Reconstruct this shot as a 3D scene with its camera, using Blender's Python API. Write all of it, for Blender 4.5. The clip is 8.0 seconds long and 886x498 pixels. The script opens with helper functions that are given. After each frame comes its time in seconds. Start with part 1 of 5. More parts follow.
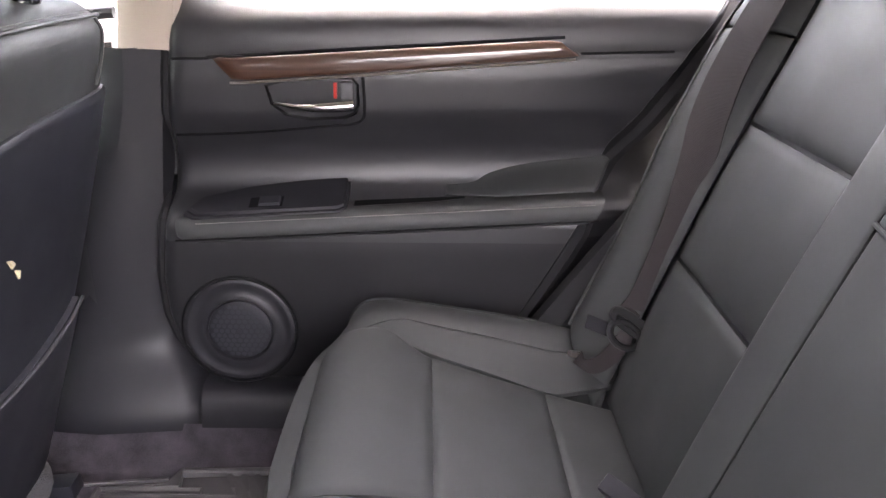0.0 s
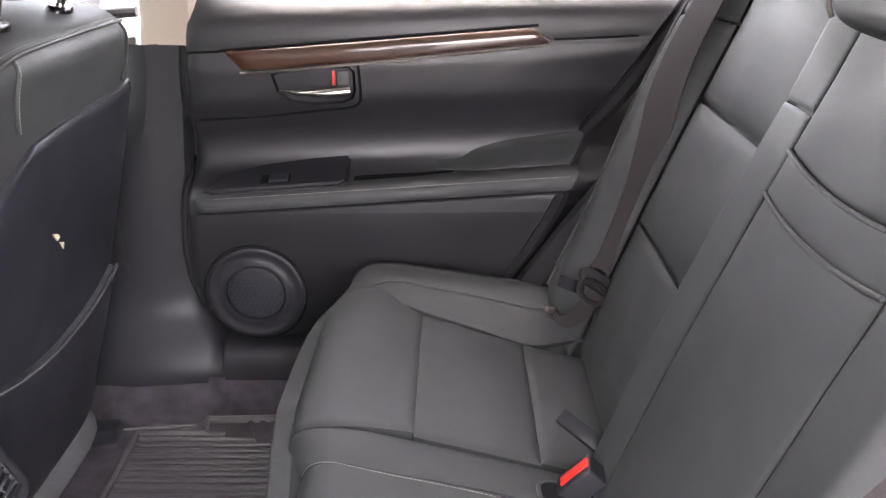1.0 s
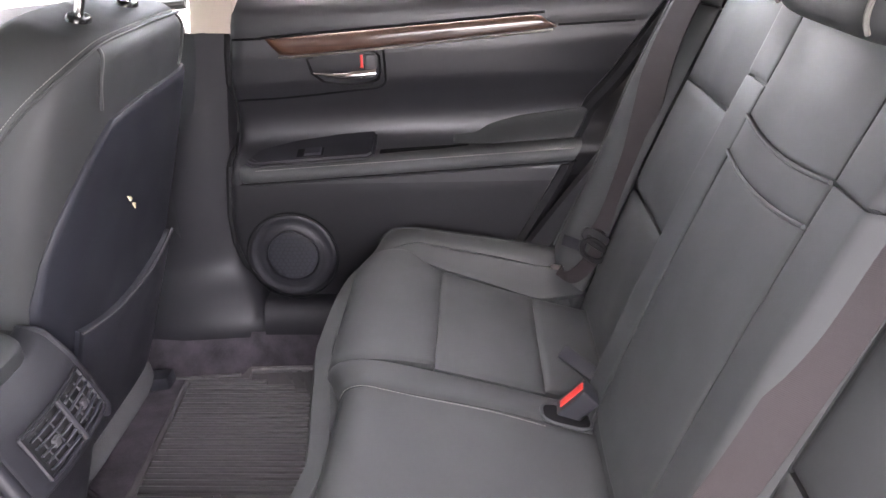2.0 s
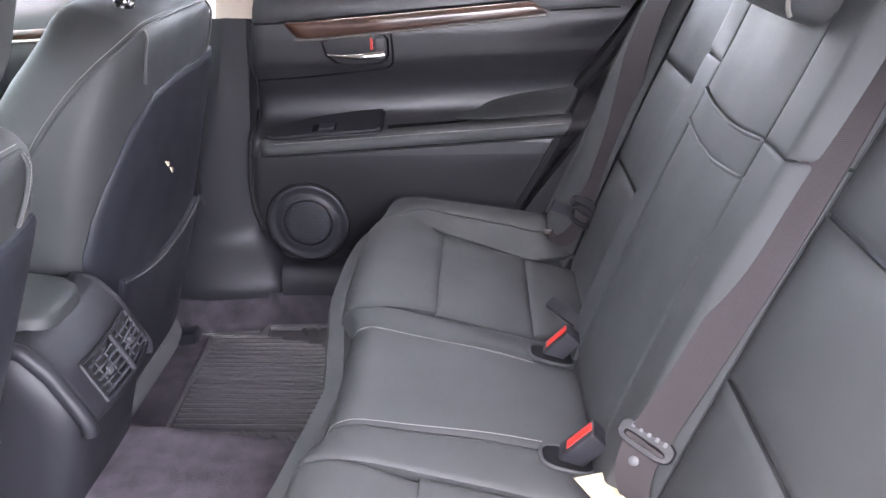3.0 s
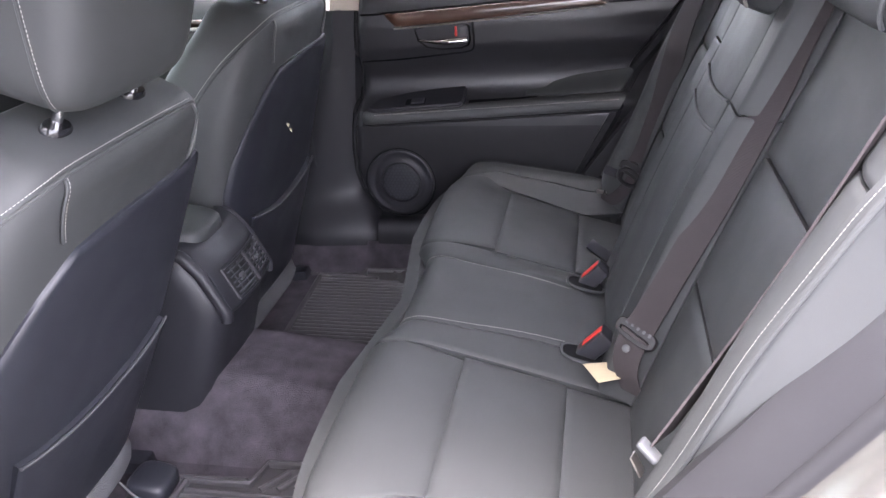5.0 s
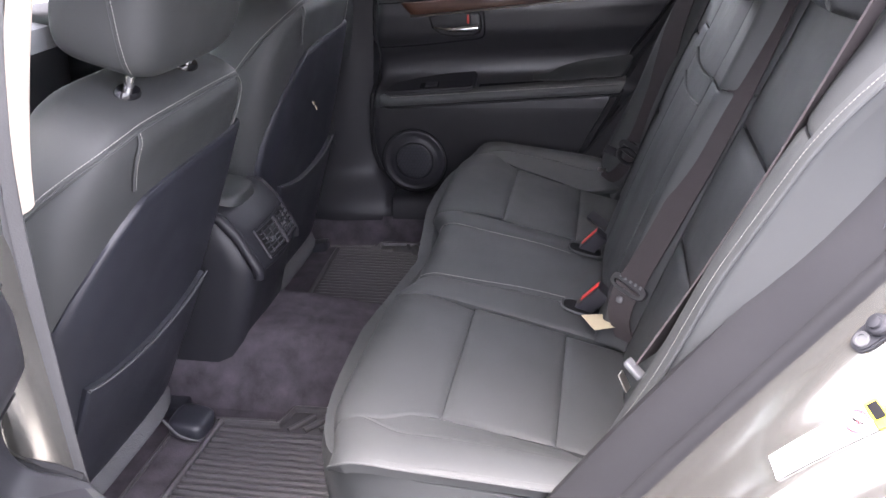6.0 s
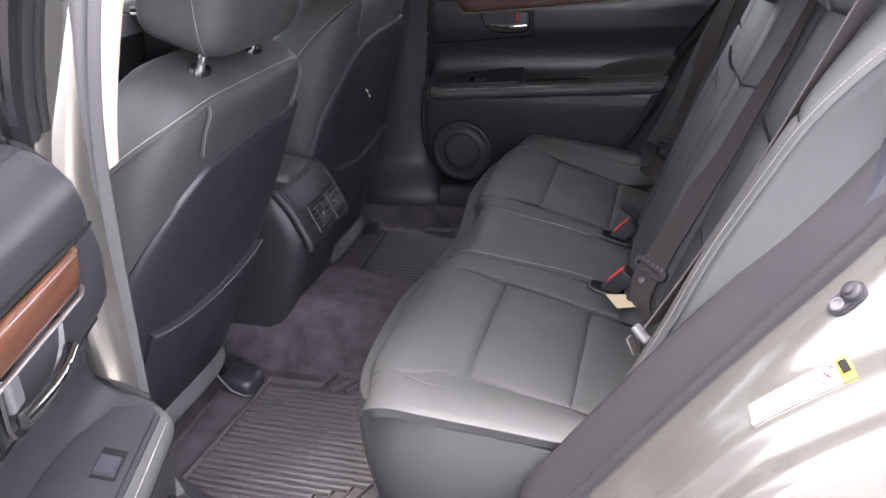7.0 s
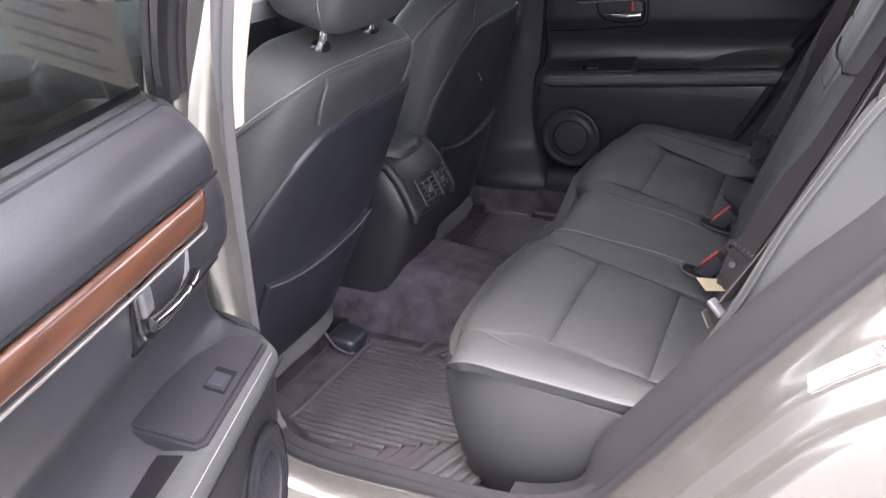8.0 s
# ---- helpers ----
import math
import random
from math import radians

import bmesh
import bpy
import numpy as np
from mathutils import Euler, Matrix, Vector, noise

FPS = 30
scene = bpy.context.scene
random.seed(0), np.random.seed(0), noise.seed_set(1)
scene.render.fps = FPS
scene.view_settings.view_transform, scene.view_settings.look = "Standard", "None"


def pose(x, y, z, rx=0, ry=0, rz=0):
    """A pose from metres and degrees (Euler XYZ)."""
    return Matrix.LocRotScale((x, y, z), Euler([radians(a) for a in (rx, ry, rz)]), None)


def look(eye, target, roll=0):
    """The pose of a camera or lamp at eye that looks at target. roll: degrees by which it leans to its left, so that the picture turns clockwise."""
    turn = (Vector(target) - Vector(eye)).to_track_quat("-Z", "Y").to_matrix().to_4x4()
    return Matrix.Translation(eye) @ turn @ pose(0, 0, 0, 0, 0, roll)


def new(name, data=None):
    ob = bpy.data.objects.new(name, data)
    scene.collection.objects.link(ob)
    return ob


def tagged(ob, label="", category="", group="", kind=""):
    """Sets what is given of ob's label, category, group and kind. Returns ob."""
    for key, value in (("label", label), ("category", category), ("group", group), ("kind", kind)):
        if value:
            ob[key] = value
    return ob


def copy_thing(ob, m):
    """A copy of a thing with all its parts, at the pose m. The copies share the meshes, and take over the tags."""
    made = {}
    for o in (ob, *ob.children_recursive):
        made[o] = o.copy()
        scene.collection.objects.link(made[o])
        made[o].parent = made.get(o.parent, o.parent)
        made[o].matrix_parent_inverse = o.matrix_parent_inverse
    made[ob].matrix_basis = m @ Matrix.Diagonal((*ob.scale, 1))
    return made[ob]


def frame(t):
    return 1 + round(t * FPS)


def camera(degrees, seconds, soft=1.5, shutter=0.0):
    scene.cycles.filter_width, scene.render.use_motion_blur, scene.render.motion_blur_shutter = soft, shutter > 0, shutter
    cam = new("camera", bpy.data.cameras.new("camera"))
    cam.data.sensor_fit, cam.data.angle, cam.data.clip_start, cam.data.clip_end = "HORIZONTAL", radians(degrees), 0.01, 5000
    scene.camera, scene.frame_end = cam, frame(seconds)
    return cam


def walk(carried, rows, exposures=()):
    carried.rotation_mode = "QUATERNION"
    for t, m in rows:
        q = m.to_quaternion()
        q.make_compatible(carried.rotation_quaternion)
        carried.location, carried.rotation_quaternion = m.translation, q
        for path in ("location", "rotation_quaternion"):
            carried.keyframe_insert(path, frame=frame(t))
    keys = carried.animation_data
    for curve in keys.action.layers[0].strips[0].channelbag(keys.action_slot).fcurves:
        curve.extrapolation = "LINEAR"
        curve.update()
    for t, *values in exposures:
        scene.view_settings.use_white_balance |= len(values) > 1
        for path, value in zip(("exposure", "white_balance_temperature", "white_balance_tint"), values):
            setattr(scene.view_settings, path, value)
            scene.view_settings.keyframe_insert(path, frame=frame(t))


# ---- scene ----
cam = camera(56.7, 8.0)
PATH = [
    (0, (-0.034, -0.499, 1.14), (0.017, 1.374, 0.441), 1.4),
    (0.5, (-0.007, -0.568, 1.164), (0.022, 1.285, 0.412), 0.9),
    (1, (0.029, -0.634, 1.191), (0.006, 1.212, 0.421), -0.3),
    (1.5, (0.035, -0.711, 1.204), (-0.023, 1.128, 0.421), -1.0),
    (2.8, (0.049, -0.926, 1.228), (-0.038, 0.898, 0.412), -1.3),
    (3, (0.053, -0.953, 1.231), (-0.038, 0.868, 0.411), -1.3),
    (3.5, (0.088, -1.03, 1.244), (-0.06, 0.78, 0.408), -1.6),
    (4, (0.12, -1.108, 1.263), (-0.131, 0.689, 0.422), -2.6),
    (5.3, (0.179, -1.308, 1.279), (-0.186, 0.474, 0.448), -2.9),
    (5.5, (0.182, -1.341, 1.28), (-0.183, 0.438, 0.443), -2.8),
    (6, (0.184, -1.417, 1.286), (-0.185, 0.36, 0.446), -2.6),
    (6.5, (0.199, -1.474, 1.293), (-0.194, 0.299, 0.453), -2.2),
    (7, (0.24, -1.525, 1.291), (-0.257, 0.224, 0.459), -1.9),
    (7.5, (0.281, -1.568, 1.289), (-0.36, 0.133, 0.455), -2.2),
    (8, (0.309, -1.599, 1.287), (-0.458, 0.049, 0.453), -2.5),
]
walk(cam, [(t, look(eye, target, roll)) for t, eye, target, roll in PATH], [(0, 5.93, 7250, 21), (1.7, 5.98, 7250, 21), (2.8, 6.12, 6600, 20), (4.2, 6.0, 6600, 20), (5.3, 5.17, 6600, 20), (8, 4.8, 6800, 19)])

# ---------------------------------------------------------------- light
world = bpy.data.worlds.new("sky")
scene.world = world
world.use_nodes = True
_wn = world.node_tree.nodes
_sky = _wn.new("ShaderNodeTexSky")
_sky.sky_type = "NISHITA"
_sky.sun_disc = False
_sky.sun_elevation = radians(78)
_sky.sun_rotation = radians(200)
_sky.dust_density = 3.0
_sky.air_density = 0.6
_pale = _wn.new("ShaderNodeHueSaturation")
_pale.inputs["Saturation"].default_value = 0.35
world.node_tree.links.new(_sky.outputs[0], _pale.inputs["Color"])
world.node_tree.links.new(_pale.outputs[0], _wn["Background"].inputs[0])
_wn["Background"].inputs[1].default_value = 0.15
_sun = new("sun", bpy.data.lights.new("sun", "SUN"))
_sun.data.energy = 0.06
_sun.data.angle = radians(50)
_sun.data.color = (1.0, 0.99, 0.97)
_sun.matrix_basis = look((0.35, -0.95, 4.8), (0, 0, 0))

# ---------------------------------------------------------------- materials


def material(name, base, rough=0.5, metal=0.0, grain=0.0, grain_size=400.0, stain=0.15, bump=0.1, coat=0.0, spec=0.5, slow_size=9.0):
    """A surface with fine relief (grain), slow stains and wear in its gloss."""
    m = bpy.data.materials.new(name)
    m.use_nodes = True
    nt = m.node_tree
    n, l = nt.nodes, nt.links
    b = n["Principled BSDF"]
    b.inputs["Metallic"].default_value = metal
    b.inputs["Roughness"].default_value = rough
    b.inputs["Specular IOR Level"].default_value = spec
    b.inputs["Coat Weight"].default_value = coat
    b.inputs["Coat Roughness"].default_value = 0.06
    tc = n.new("ShaderNodeTexCoord")
    slow = n.new("ShaderNodeTexNoise")
    slow.inputs["Scale"].default_value = slow_size
    slow.inputs["Detail"].default_value = 6.0
    fine = n.new("ShaderNodeTexNoise")
    fine.inputs["Scale"].default_value = grain_size
    fine.inputs["Detail"].default_value = 3.0
    for t in (slow, fine):
        l.new(tc.outputs["Object"], t.inputs["Vector"])
    mix = n.new("ShaderNodeMix")
    mix.data_type = "RGBA"
    lo = [c * (1 - stain) for c in base]
    hi = [min(1, c * (1 + stain)) for c in base]
    mix.inputs[6].default_value = (*lo, 1)
    mix.inputs[7].default_value = (*hi, 1)
    add = n.new("ShaderNodeMath")
    add.operation = "MULTIPLY_ADD"
    l.new(fine.outputs[0], add.inputs[0])
    add.inputs[1].default_value = 0.5
    l.new(slow.outputs[0], add.inputs[2])
    sub = n.new("ShaderNodeMath")
    sub.operation = "SUBTRACT"
    l.new(add.outputs[0], sub.inputs[0])
    sub.inputs[1].default_value = 0.25
    sub.use_clamp = True
    l.new(sub.outputs[0], mix.inputs[0])
    l.new(mix.outputs[2], b.inputs["Base Color"])
    rr = n.new("ShaderNodeMapRange")
    rr.inputs[1].default_value, rr.inputs[2].default_value = 0.3, 0.7
    rr.inputs[3].default_value, rr.inputs[4].default_value = max(0.02, rough * 0.85), min(1, rough * 1.15)
    l.new(slow.outputs[0], rr.inputs[0])
    l.new(rr.outputs[0], b.inputs["Roughness"])
    if grain:
        vor = n.new("ShaderNodeTexVoronoi")
        vor.inputs["Scale"].default_value = grain_size
        l.new(tc.outputs["Object"], vor.inputs["Vector"])
        bp = n.new("ShaderNodeBump")
        bp.inputs["Strength"].default_value = bump
        bp.inputs["Distance"].default_value = grain
        l.new(vor.outputs["Distance"], bp.inputs["Height"])
        l.new(bp.outputs[0], b.inputs["Normal"])
    return m


LEATHER = material("black_leather", (0.0335, 0.0355, 0.0363), 0.6, grain=0.0004, grain_size=1300, stain=0.15, bump=0.22, spec=0.42)
VINYL = material("door_vinyl", (0.022, 0.022, 0.025), 0.36, grain=0.0005, grain_size=800, stain=0.12, bump=0.3, spec=0.48)
PLASTIC = material("black_plastic", (0.019, 0.02, 0.026), 0.42, grain=0.0004, grain_size=900, stain=0.15, bump=0.3, spec=0.48)
PLASTIC_GREY = material("charcoal_plastic", (0.06, 0.06, 0.064), 0.5, grain=0.0004, grain_size=900, stain=0.15, bump=0.3)
GREY_PLASTIC = material("pale_grey_plastic", (0.06, 0.062, 0.066), 0.4, stain=0.1)
GLOSS = material("gloss_black", (0.012, 0.012, 0.014), 0.18, stain=0.2)
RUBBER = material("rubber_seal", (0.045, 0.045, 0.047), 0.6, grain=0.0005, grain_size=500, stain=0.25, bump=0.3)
MAT_RUBBER = material("mat_rubber", (0.052, 0.049, 0.053), 0.42, grain=0.0006, grain_size=500, stain=0.3, bump=0.3)
CARPET = material("black_carpet", (0.082, 0.073, 0.085), 0.95, grain=0.003, grain_size=700, stain=0.85, bump=0.9, spec=0.1, slow_size=26)
FELT = material("grey_felt", (0.14, 0.14, 0.145), 0.95, grain=0.003, grain_size=500, stain=0.3, bump=0.8, spec=0.1)
BEIGE = material("beige_trim", (0.43, 0.365, 0.305), 0.75, grain=0.0008, grain_size=700, stain=0.05, bump=0.3)
CHROME = material("chrome", (0.6, 0.6, 0.6), 0.12, metal=1.0, stain=0.02)
SATIN = material("satin_metal", (0.45, 0.42, 0.39), 0.36, metal=1.0, stain=0.04)
PAINT = material("silver_white_paint", (0.2, 0.197, 0.184), 0.22, metal=0.8, stain=0.01, coat=0.3, slow_size=3.0)
THREAD = material("grey_thread", (0.3, 0.29, 0.27), 0.8, stain=0.1)
PALE_THREAD = material("pale_thread", (0.16, 0.155, 0.14), 0.75, stain=0.1)
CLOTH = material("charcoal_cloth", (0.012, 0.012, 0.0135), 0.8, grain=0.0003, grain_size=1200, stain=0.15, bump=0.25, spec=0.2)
CONSOLE = material("console_plastic", (0.016, 0.016, 0.0195), 0.47, grain=0.0003, grain_size=1200, stain=0.15, bump=0.25, spec=0.3)
HARD = material("hard_black_plastic", (0.012, 0.012, 0.014), 0.5, grain=0.0003, grain_size=1200, stain=0.2, bump=0.25, spec=0.35)
BLACK = material("black_moulding", (0.011, 0.011, 0.012), 0.5, stain=0.15, spec=0.3)
RED = material("red_plastic", (0.62, 0.03, 0.02), 0.4, stain=0.08)
PAPER = material("cream_paper", (0.42, 0.36, 0.24), 0.85, stain=0.08)
WHITE = material("white_vinyl", (0.85, 0.85, 0.85), 0.5, stain=0.02)
YELLOW = material("yellow_vinyl", (0.8, 0.62, 0.02), 0.5, stain=0.05)
INK = material("dead_black", (0.008, 0.008, 0.009), 0.9, spec=0.1)
RED_INK = material("red_ink", (0.5, 0.05, 0.06), 0.6)
ASPHALT = material("grey_asphalt", (0.12, 0.118, 0.112), 0.9, grain=0.004, grain_size=120, stain=0.35, bump=0.7)


def belt_material():
    m = material("belt_webbing", (0.032, 0.027, 0.028), 0.75, stain=0.15, spec=0.25)
    nt = m.node_tree
    n, l = nt.nodes, nt.links
    w = n.new("ShaderNodeTexWave")
    w.inputs["Scale"].default_value = 260
    w.inputs["Distortion"].default_value = 0.5
    w.bands_direction = "DIAGONAL"
    tc = n.new("ShaderNodeTexCoord")
    l.new(tc.outputs["Object"], w.inputs["Vector"])
    bp = n.new("ShaderNodeBump")
    bp.inputs["Strength"].default_value = 0.25
    bp.inputs["Distance"].default_value = 0.0006
    l.new(w.outputs["Fac"], bp.inputs["Height"])
    l.new(bp.outputs[0], n["Principled BSDF"].inputs["Normal"])
    return m


def wood_material():
    m = material("glossy_wood", (0.16, 0.05, 0.02), 0.5, coat=1.0, spec=0.3)
    nt = m.node_tree
    n, l = nt.nodes, nt.links
    tc = n.new("ShaderNodeTexCoord")
    mp = n.new("ShaderNodeMapping")
    mp.inputs["Scale"].default_value = (1.6, 40, 46)
    l.new(tc.outputs["Object"], mp.inputs["Vector"])
    no = n.new("ShaderNodeTexNoise")
    no.inputs["Scale"].default_value = 2.0
    no.inputs["Detail"].default_value = 4.0
    no.inputs["Distortion"].default_value = 0.6
    l.new(mp.outputs[0], no.inputs["Vector"])
    r = n.new("ShaderNodeValToRGB")
    r.color_ramp.elements[0].position, r.color_ramp.elements[1].position = 0.35, 0.7
    r.color_ramp.elements[0].color = (0.034, 0.012, 0.006, 1)
    r.color_ramp.elements[1].color = (0.068, 0.026, 0.013, 1)
    l.new(no.outputs[0], r.inputs[0])
    l.new(r.outputs[0], n["Principled BSDF"].inputs["Base Color"])
    return m


def glass_material(name, tint):
    m = bpy.data.materials.new(name)
    m.use_nodes = True
    b = m.node_tree.nodes["Principled BSDF"]
    b.inputs["Base Color"].default_value = (*tint, 1)
    b.inputs["Transmission Weight"].default_value = 1.0
    b.inputs["Roughness"].default_value = 0.0
    b.inputs["IOR"].default_value = 1.1
    return m


BELT = belt_material()
WOOD = wood_material()
GLASS_TINT = glass_material("tinted_glass", (0.42, 0.44, 0.44))
GLASS_REAR = glass_material("privacy_glass", (0.6, 0.62, 0.61))
GLASS_GREEN = glass_material("green_glass", (0.16, 0.19, 0.17))

# ---------------------------------------------------------------- building tools
MIRROR = [1.0]


def world_of(ob):
    m = ob.matrix_parent_inverse @ ob.matrix_basis
    return world_of(ob.parent) @ m if ob.parent else ob.matrix_basis.copy()


def part(name, bm, mat, parent=None, label="", sharp=38):
    """Links a bmesh as one mesh object, under a thing or a part."""
    if MIRROR[0] < 0:
        bmesh.ops.scale(bm, vec=(1, -1, 1), verts=bm.verts)
        bmesh.ops.reverse_faces(bm, faces=bm.faces)
    me = bpy.data.meshes.new(name)
    bm.to_mesh(me)
    bm.free()
    me.materials.append(mat)
    me.polygons.foreach_set("use_smooth", [True] * len(me.polygons))
    me.set_sharp_from_angle(angle=radians(sharp))
    ob = new(name, me)
    if parent:
        ob.parent = parent
        ob.matrix_parent_inverse = world_of(parent).inverted()
    if label:
        tagged(ob, label)
    return ob


def thing(name, at, label, category, group="", kind=""):
    e = new(name)
    e.empty_display_size = 0.05
    e.matrix_basis = pose(*at)
    return tagged(e, label, category, group, kind)


def smooth01(t):
    t = min(1.0, max(0.0, t))
    return t * t * (3 - 2 * t)


def lerp(a, b, t):
    return a + (b - a) * t


def curve(pts, n=None, closed=False):
    """A smooth line through the points (Catmull-Rom)."""
    p = [Vector(q) for q in pts]
    n = n or 8
    out = []
    k = len(p)
    for i in range(k if closed else k - 1):
        a = p[(i - 1) % k] if closed or i > 0 else p[0] * 2 - p[1]
        b, c = p[i], p[(i + 1) % k]
        d = p[(i + 2) % k] if closed or i + 2 < k else c * 2 - b
        for j in range(n):
            t = j / n
            out.append(0.5 * ((2 * b) + (c - a) * t + (2 * a - 5 * b + 4 * c - d) * t * t + (3 * b - a - 3 * c + d) * t ** 3))
    if not closed:
        out.append(p[-1].copy())
    return out


def grid_faces(bm, rows, close=False):
    vs = [[bm.verts.new(p) for p in r] for r in rows]
    for i in range(len(vs) - 1):
        m = len(vs[i])
        for j in range(m if close else m - 1):
            k = (j + 1) % m
            bm.faces.new((vs[i][j], vs[i][k], vs[i + 1][k], vs[i + 1][j]))
    return vs


def fix(bm):
    bmesh.ops.remove_doubles(bm, verts=bm.verts, dist=1e-5)
    bmesh.ops.recalc_face_normals(bm, faces=bm.faces)
    return bm


def loft(rings, cap=True):
    """A closed body through rings of points."""
    bm = bmesh.new()
    vs = grid_faces(bm, rings, close=True)
    if cap:
        bm.faces.new(vs[0][::-1])
        bm.faces.new(vs[-1])
    return fix(bm)


def tube(path, r, seg=8, closed=False, flat=1.0):
    pts = [Vector(p) for p in path]
    rings = []
    k = len(pts)
    up = Vector((0, 0, 1))
    last = None
    for i, p in enumerate(pts):
        a = pts[(i - 1) % k] if closed or i else pts[0]
        b = pts[(i + 1) % k] if closed or i < k - 1 else pts[-1]
        d = (b - a).normalized()
        if last is None:
            side = d.cross(up if abs(d.z) < 0.9 else Vector((1, 0, 0))).normalized()
        else:
            side = (last - d * last.dot(d)).normalized()
        last = side
        nrm = side.cross(d)
        rings.append([p + r * (math.cos(2 * math.pi * s / seg) * side + flat * math.sin(2 * math.pi * s / seg) * nrm) for s in range(seg)])
    if closed:
        bm = bmesh.new()
        grid_faces(bm, rings + [rings[0]], close=True)
        return fix(bm)
    return loft(rings)


def box(lo, hi, bevel=0.004, seg=2):
    bm = bmesh.new()
    bmesh.ops.create_cube(bm, size=1)
    for v in bm.verts:
        v.co = Vector([lerp(lo[i], hi[i], v.co[i] + 0.5) for i in range(3)])
    if bevel:
        bmesh.ops.bevel(bm, geom=bm.edges[:], offset=bevel, segments=seg, affect="EDGES", profile=0.6)
    return bm


def turned(bm, m):
    bmesh.ops.transform(bm, matrix=m, verts=bm.verts)
    return bm


def lathe(profile, m, seg=32):
    """Profile of (radius, height) turned round z, then moved by m."""
    rings = [[m @ Vector((r * math.cos(2 * math.pi * s / seg), r * math.sin(2 * math.pi * s / seg), h)) for s in range(seg)] for r, h in profile]
    return loft(rings)


def slab(outline, thick, bevel=0.0015, m=Matrix()):
    """A flat plate from an outline of (x, y), thick along z, moved by m."""
    bm = bmesh.new()
    vs = [bm.verts.new((x, y, 0)) for x, y in outline]
    f = bm.faces.new(vs)
    r = bmesh.ops.extrude_face_region(bm, geom=[f])
    top = [g for g in r["geom"] if isinstance(g, bmesh.types.BMVert)]
    bmesh.ops.translate(bm, vec=(0, 0, thick), verts=top)
    if bevel:
        ring = [e for e in bm.edges if all(v in top for v in e.verts)]
        bmesh.ops.bevel(bm, geom=ring, offset=bevel, segments=2, affect="EDGES")
    bmesh.ops.recalc_face_normals(bm, faces=bm.faces)
    return turned(bm, m)


def spaced(n, length, edge):
    e = min(0.3, edge / max(length, 1e-4))
    inner = [lerp(e, 1 - e, i / (n - 1)) for i in range(n)]
    return [0, e * 0.12, e * 0.35, e * 0.65] + inner + [1 - e * 0.65, 1 - e * 0.35, 1 - e * 0.12, 1]


def pad(surface, shape, puff=0.004, edge=0.012, sink=0.005, thick=0.014, nu=12, nv=12, out=1.0, gap=0.0012):
    """An upholstered panel: shape(u, v) lies on surface(a, b), filled out by puff and drawn in at its seams."""
    def at(u, v):
        return Vector(surface(*shape(u, v)))
    wu = (at(0, 0.5) - at(0.5, 0.5)).length + (at(0.5, 0.5) - at(1, 0.5)).length
    wv = (at(0.5, 0) - at(0.5, 0.5)).length + (at(0.5, 0.5) - at(0.5, 1)).length
    us, vs = spaced(nu, wu, edge), spaced(nv, wv, edge)
    gu, gv = gap / wu, gap / wv
    rows, back = [], []
    for v in vs:
        row = []
        for u in us:
            uu, vv = lerp(gu, 1 - gu, u), lerp(gv, 1 - gv, v)
            p = at(uu, vv)
            e = 0.004
            du = at(min(1, uu + e), vv) - at(max(0, uu - e), vv)
            dv = at(uu, min(1, vv + e)) - at(uu, max(0, vv - e))
            nr = du.cross(dv)
            nr = nr.normalized() * out if nr.length > 1e-12 else Vector((0, 0, 1))
            d = min(u * wu, (1 - u) * wu, v * wv, (1 - v) * wv)
            k = max(0.0, 1 - d / edge)
            h = puff * (1 - abs(2 * u - 1) ** 2.6) * (1 - abs(2 * v - 1) ** 2.6) - sink * k * k
            row.append((p + nr * h, nr))
        rows.append(row)
    bm = bmesh.new()
    front = [[p for p, _ in r] for r in rows]
    nu_, nv_ = len(us), len(vs)
    grid = [[bm.verts.new(p) for p in r] for r in front]
    for i in range(nv_ - 1):
        for j in range(nu_ - 1):
            bm.faces.new((grid[i][j], grid[i][j + 1], grid[i + 1][j + 1], grid[i + 1][j]))
    loop = [(0, j) for j in range(nu_)] + [(i, nu_ - 1) for i in range(1, nv_)] + [(nv_ - 1, j) for j in range(nu_ - 2, -1, -1)] + [(i, 0) for i in range(nv_ - 2, 0, -1)]
    low = [bm.verts.new(rows[i][j][0] - rows[i][j][1] * thick) for i, j in loop]
    m = len(loop)
    for k in range(m):
        a, b = loop[k], loop[(k + 1) % m]
        bm.faces.new((grid[a[0]][a[1]], low[k], low[(k + 1) % m], grid[b[0]][b[1]]))
    bmesh.ops.recalc_face_normals(bm, faces=bm.faces)
    mid = grid[nv_ // 2][nu_ // 2]
    if mid.normal.dot(rows[nv_ // 2][nu_ // 2][1]) < 0:
        bmesh.ops.reverse_faces(bm, faces=bm.faces)
    return bm


def rect(a0, a1, b0, b1):
    """A shape between edges; an edge is a number or a function of the other way's 0..1."""
    def f(e, t):
        return e(t) if callable(e) else e
    return lambda u, v: (lerp(f(a0, v), f(a1, v), u), lerp(f(b0, u), f(b1, u), v))


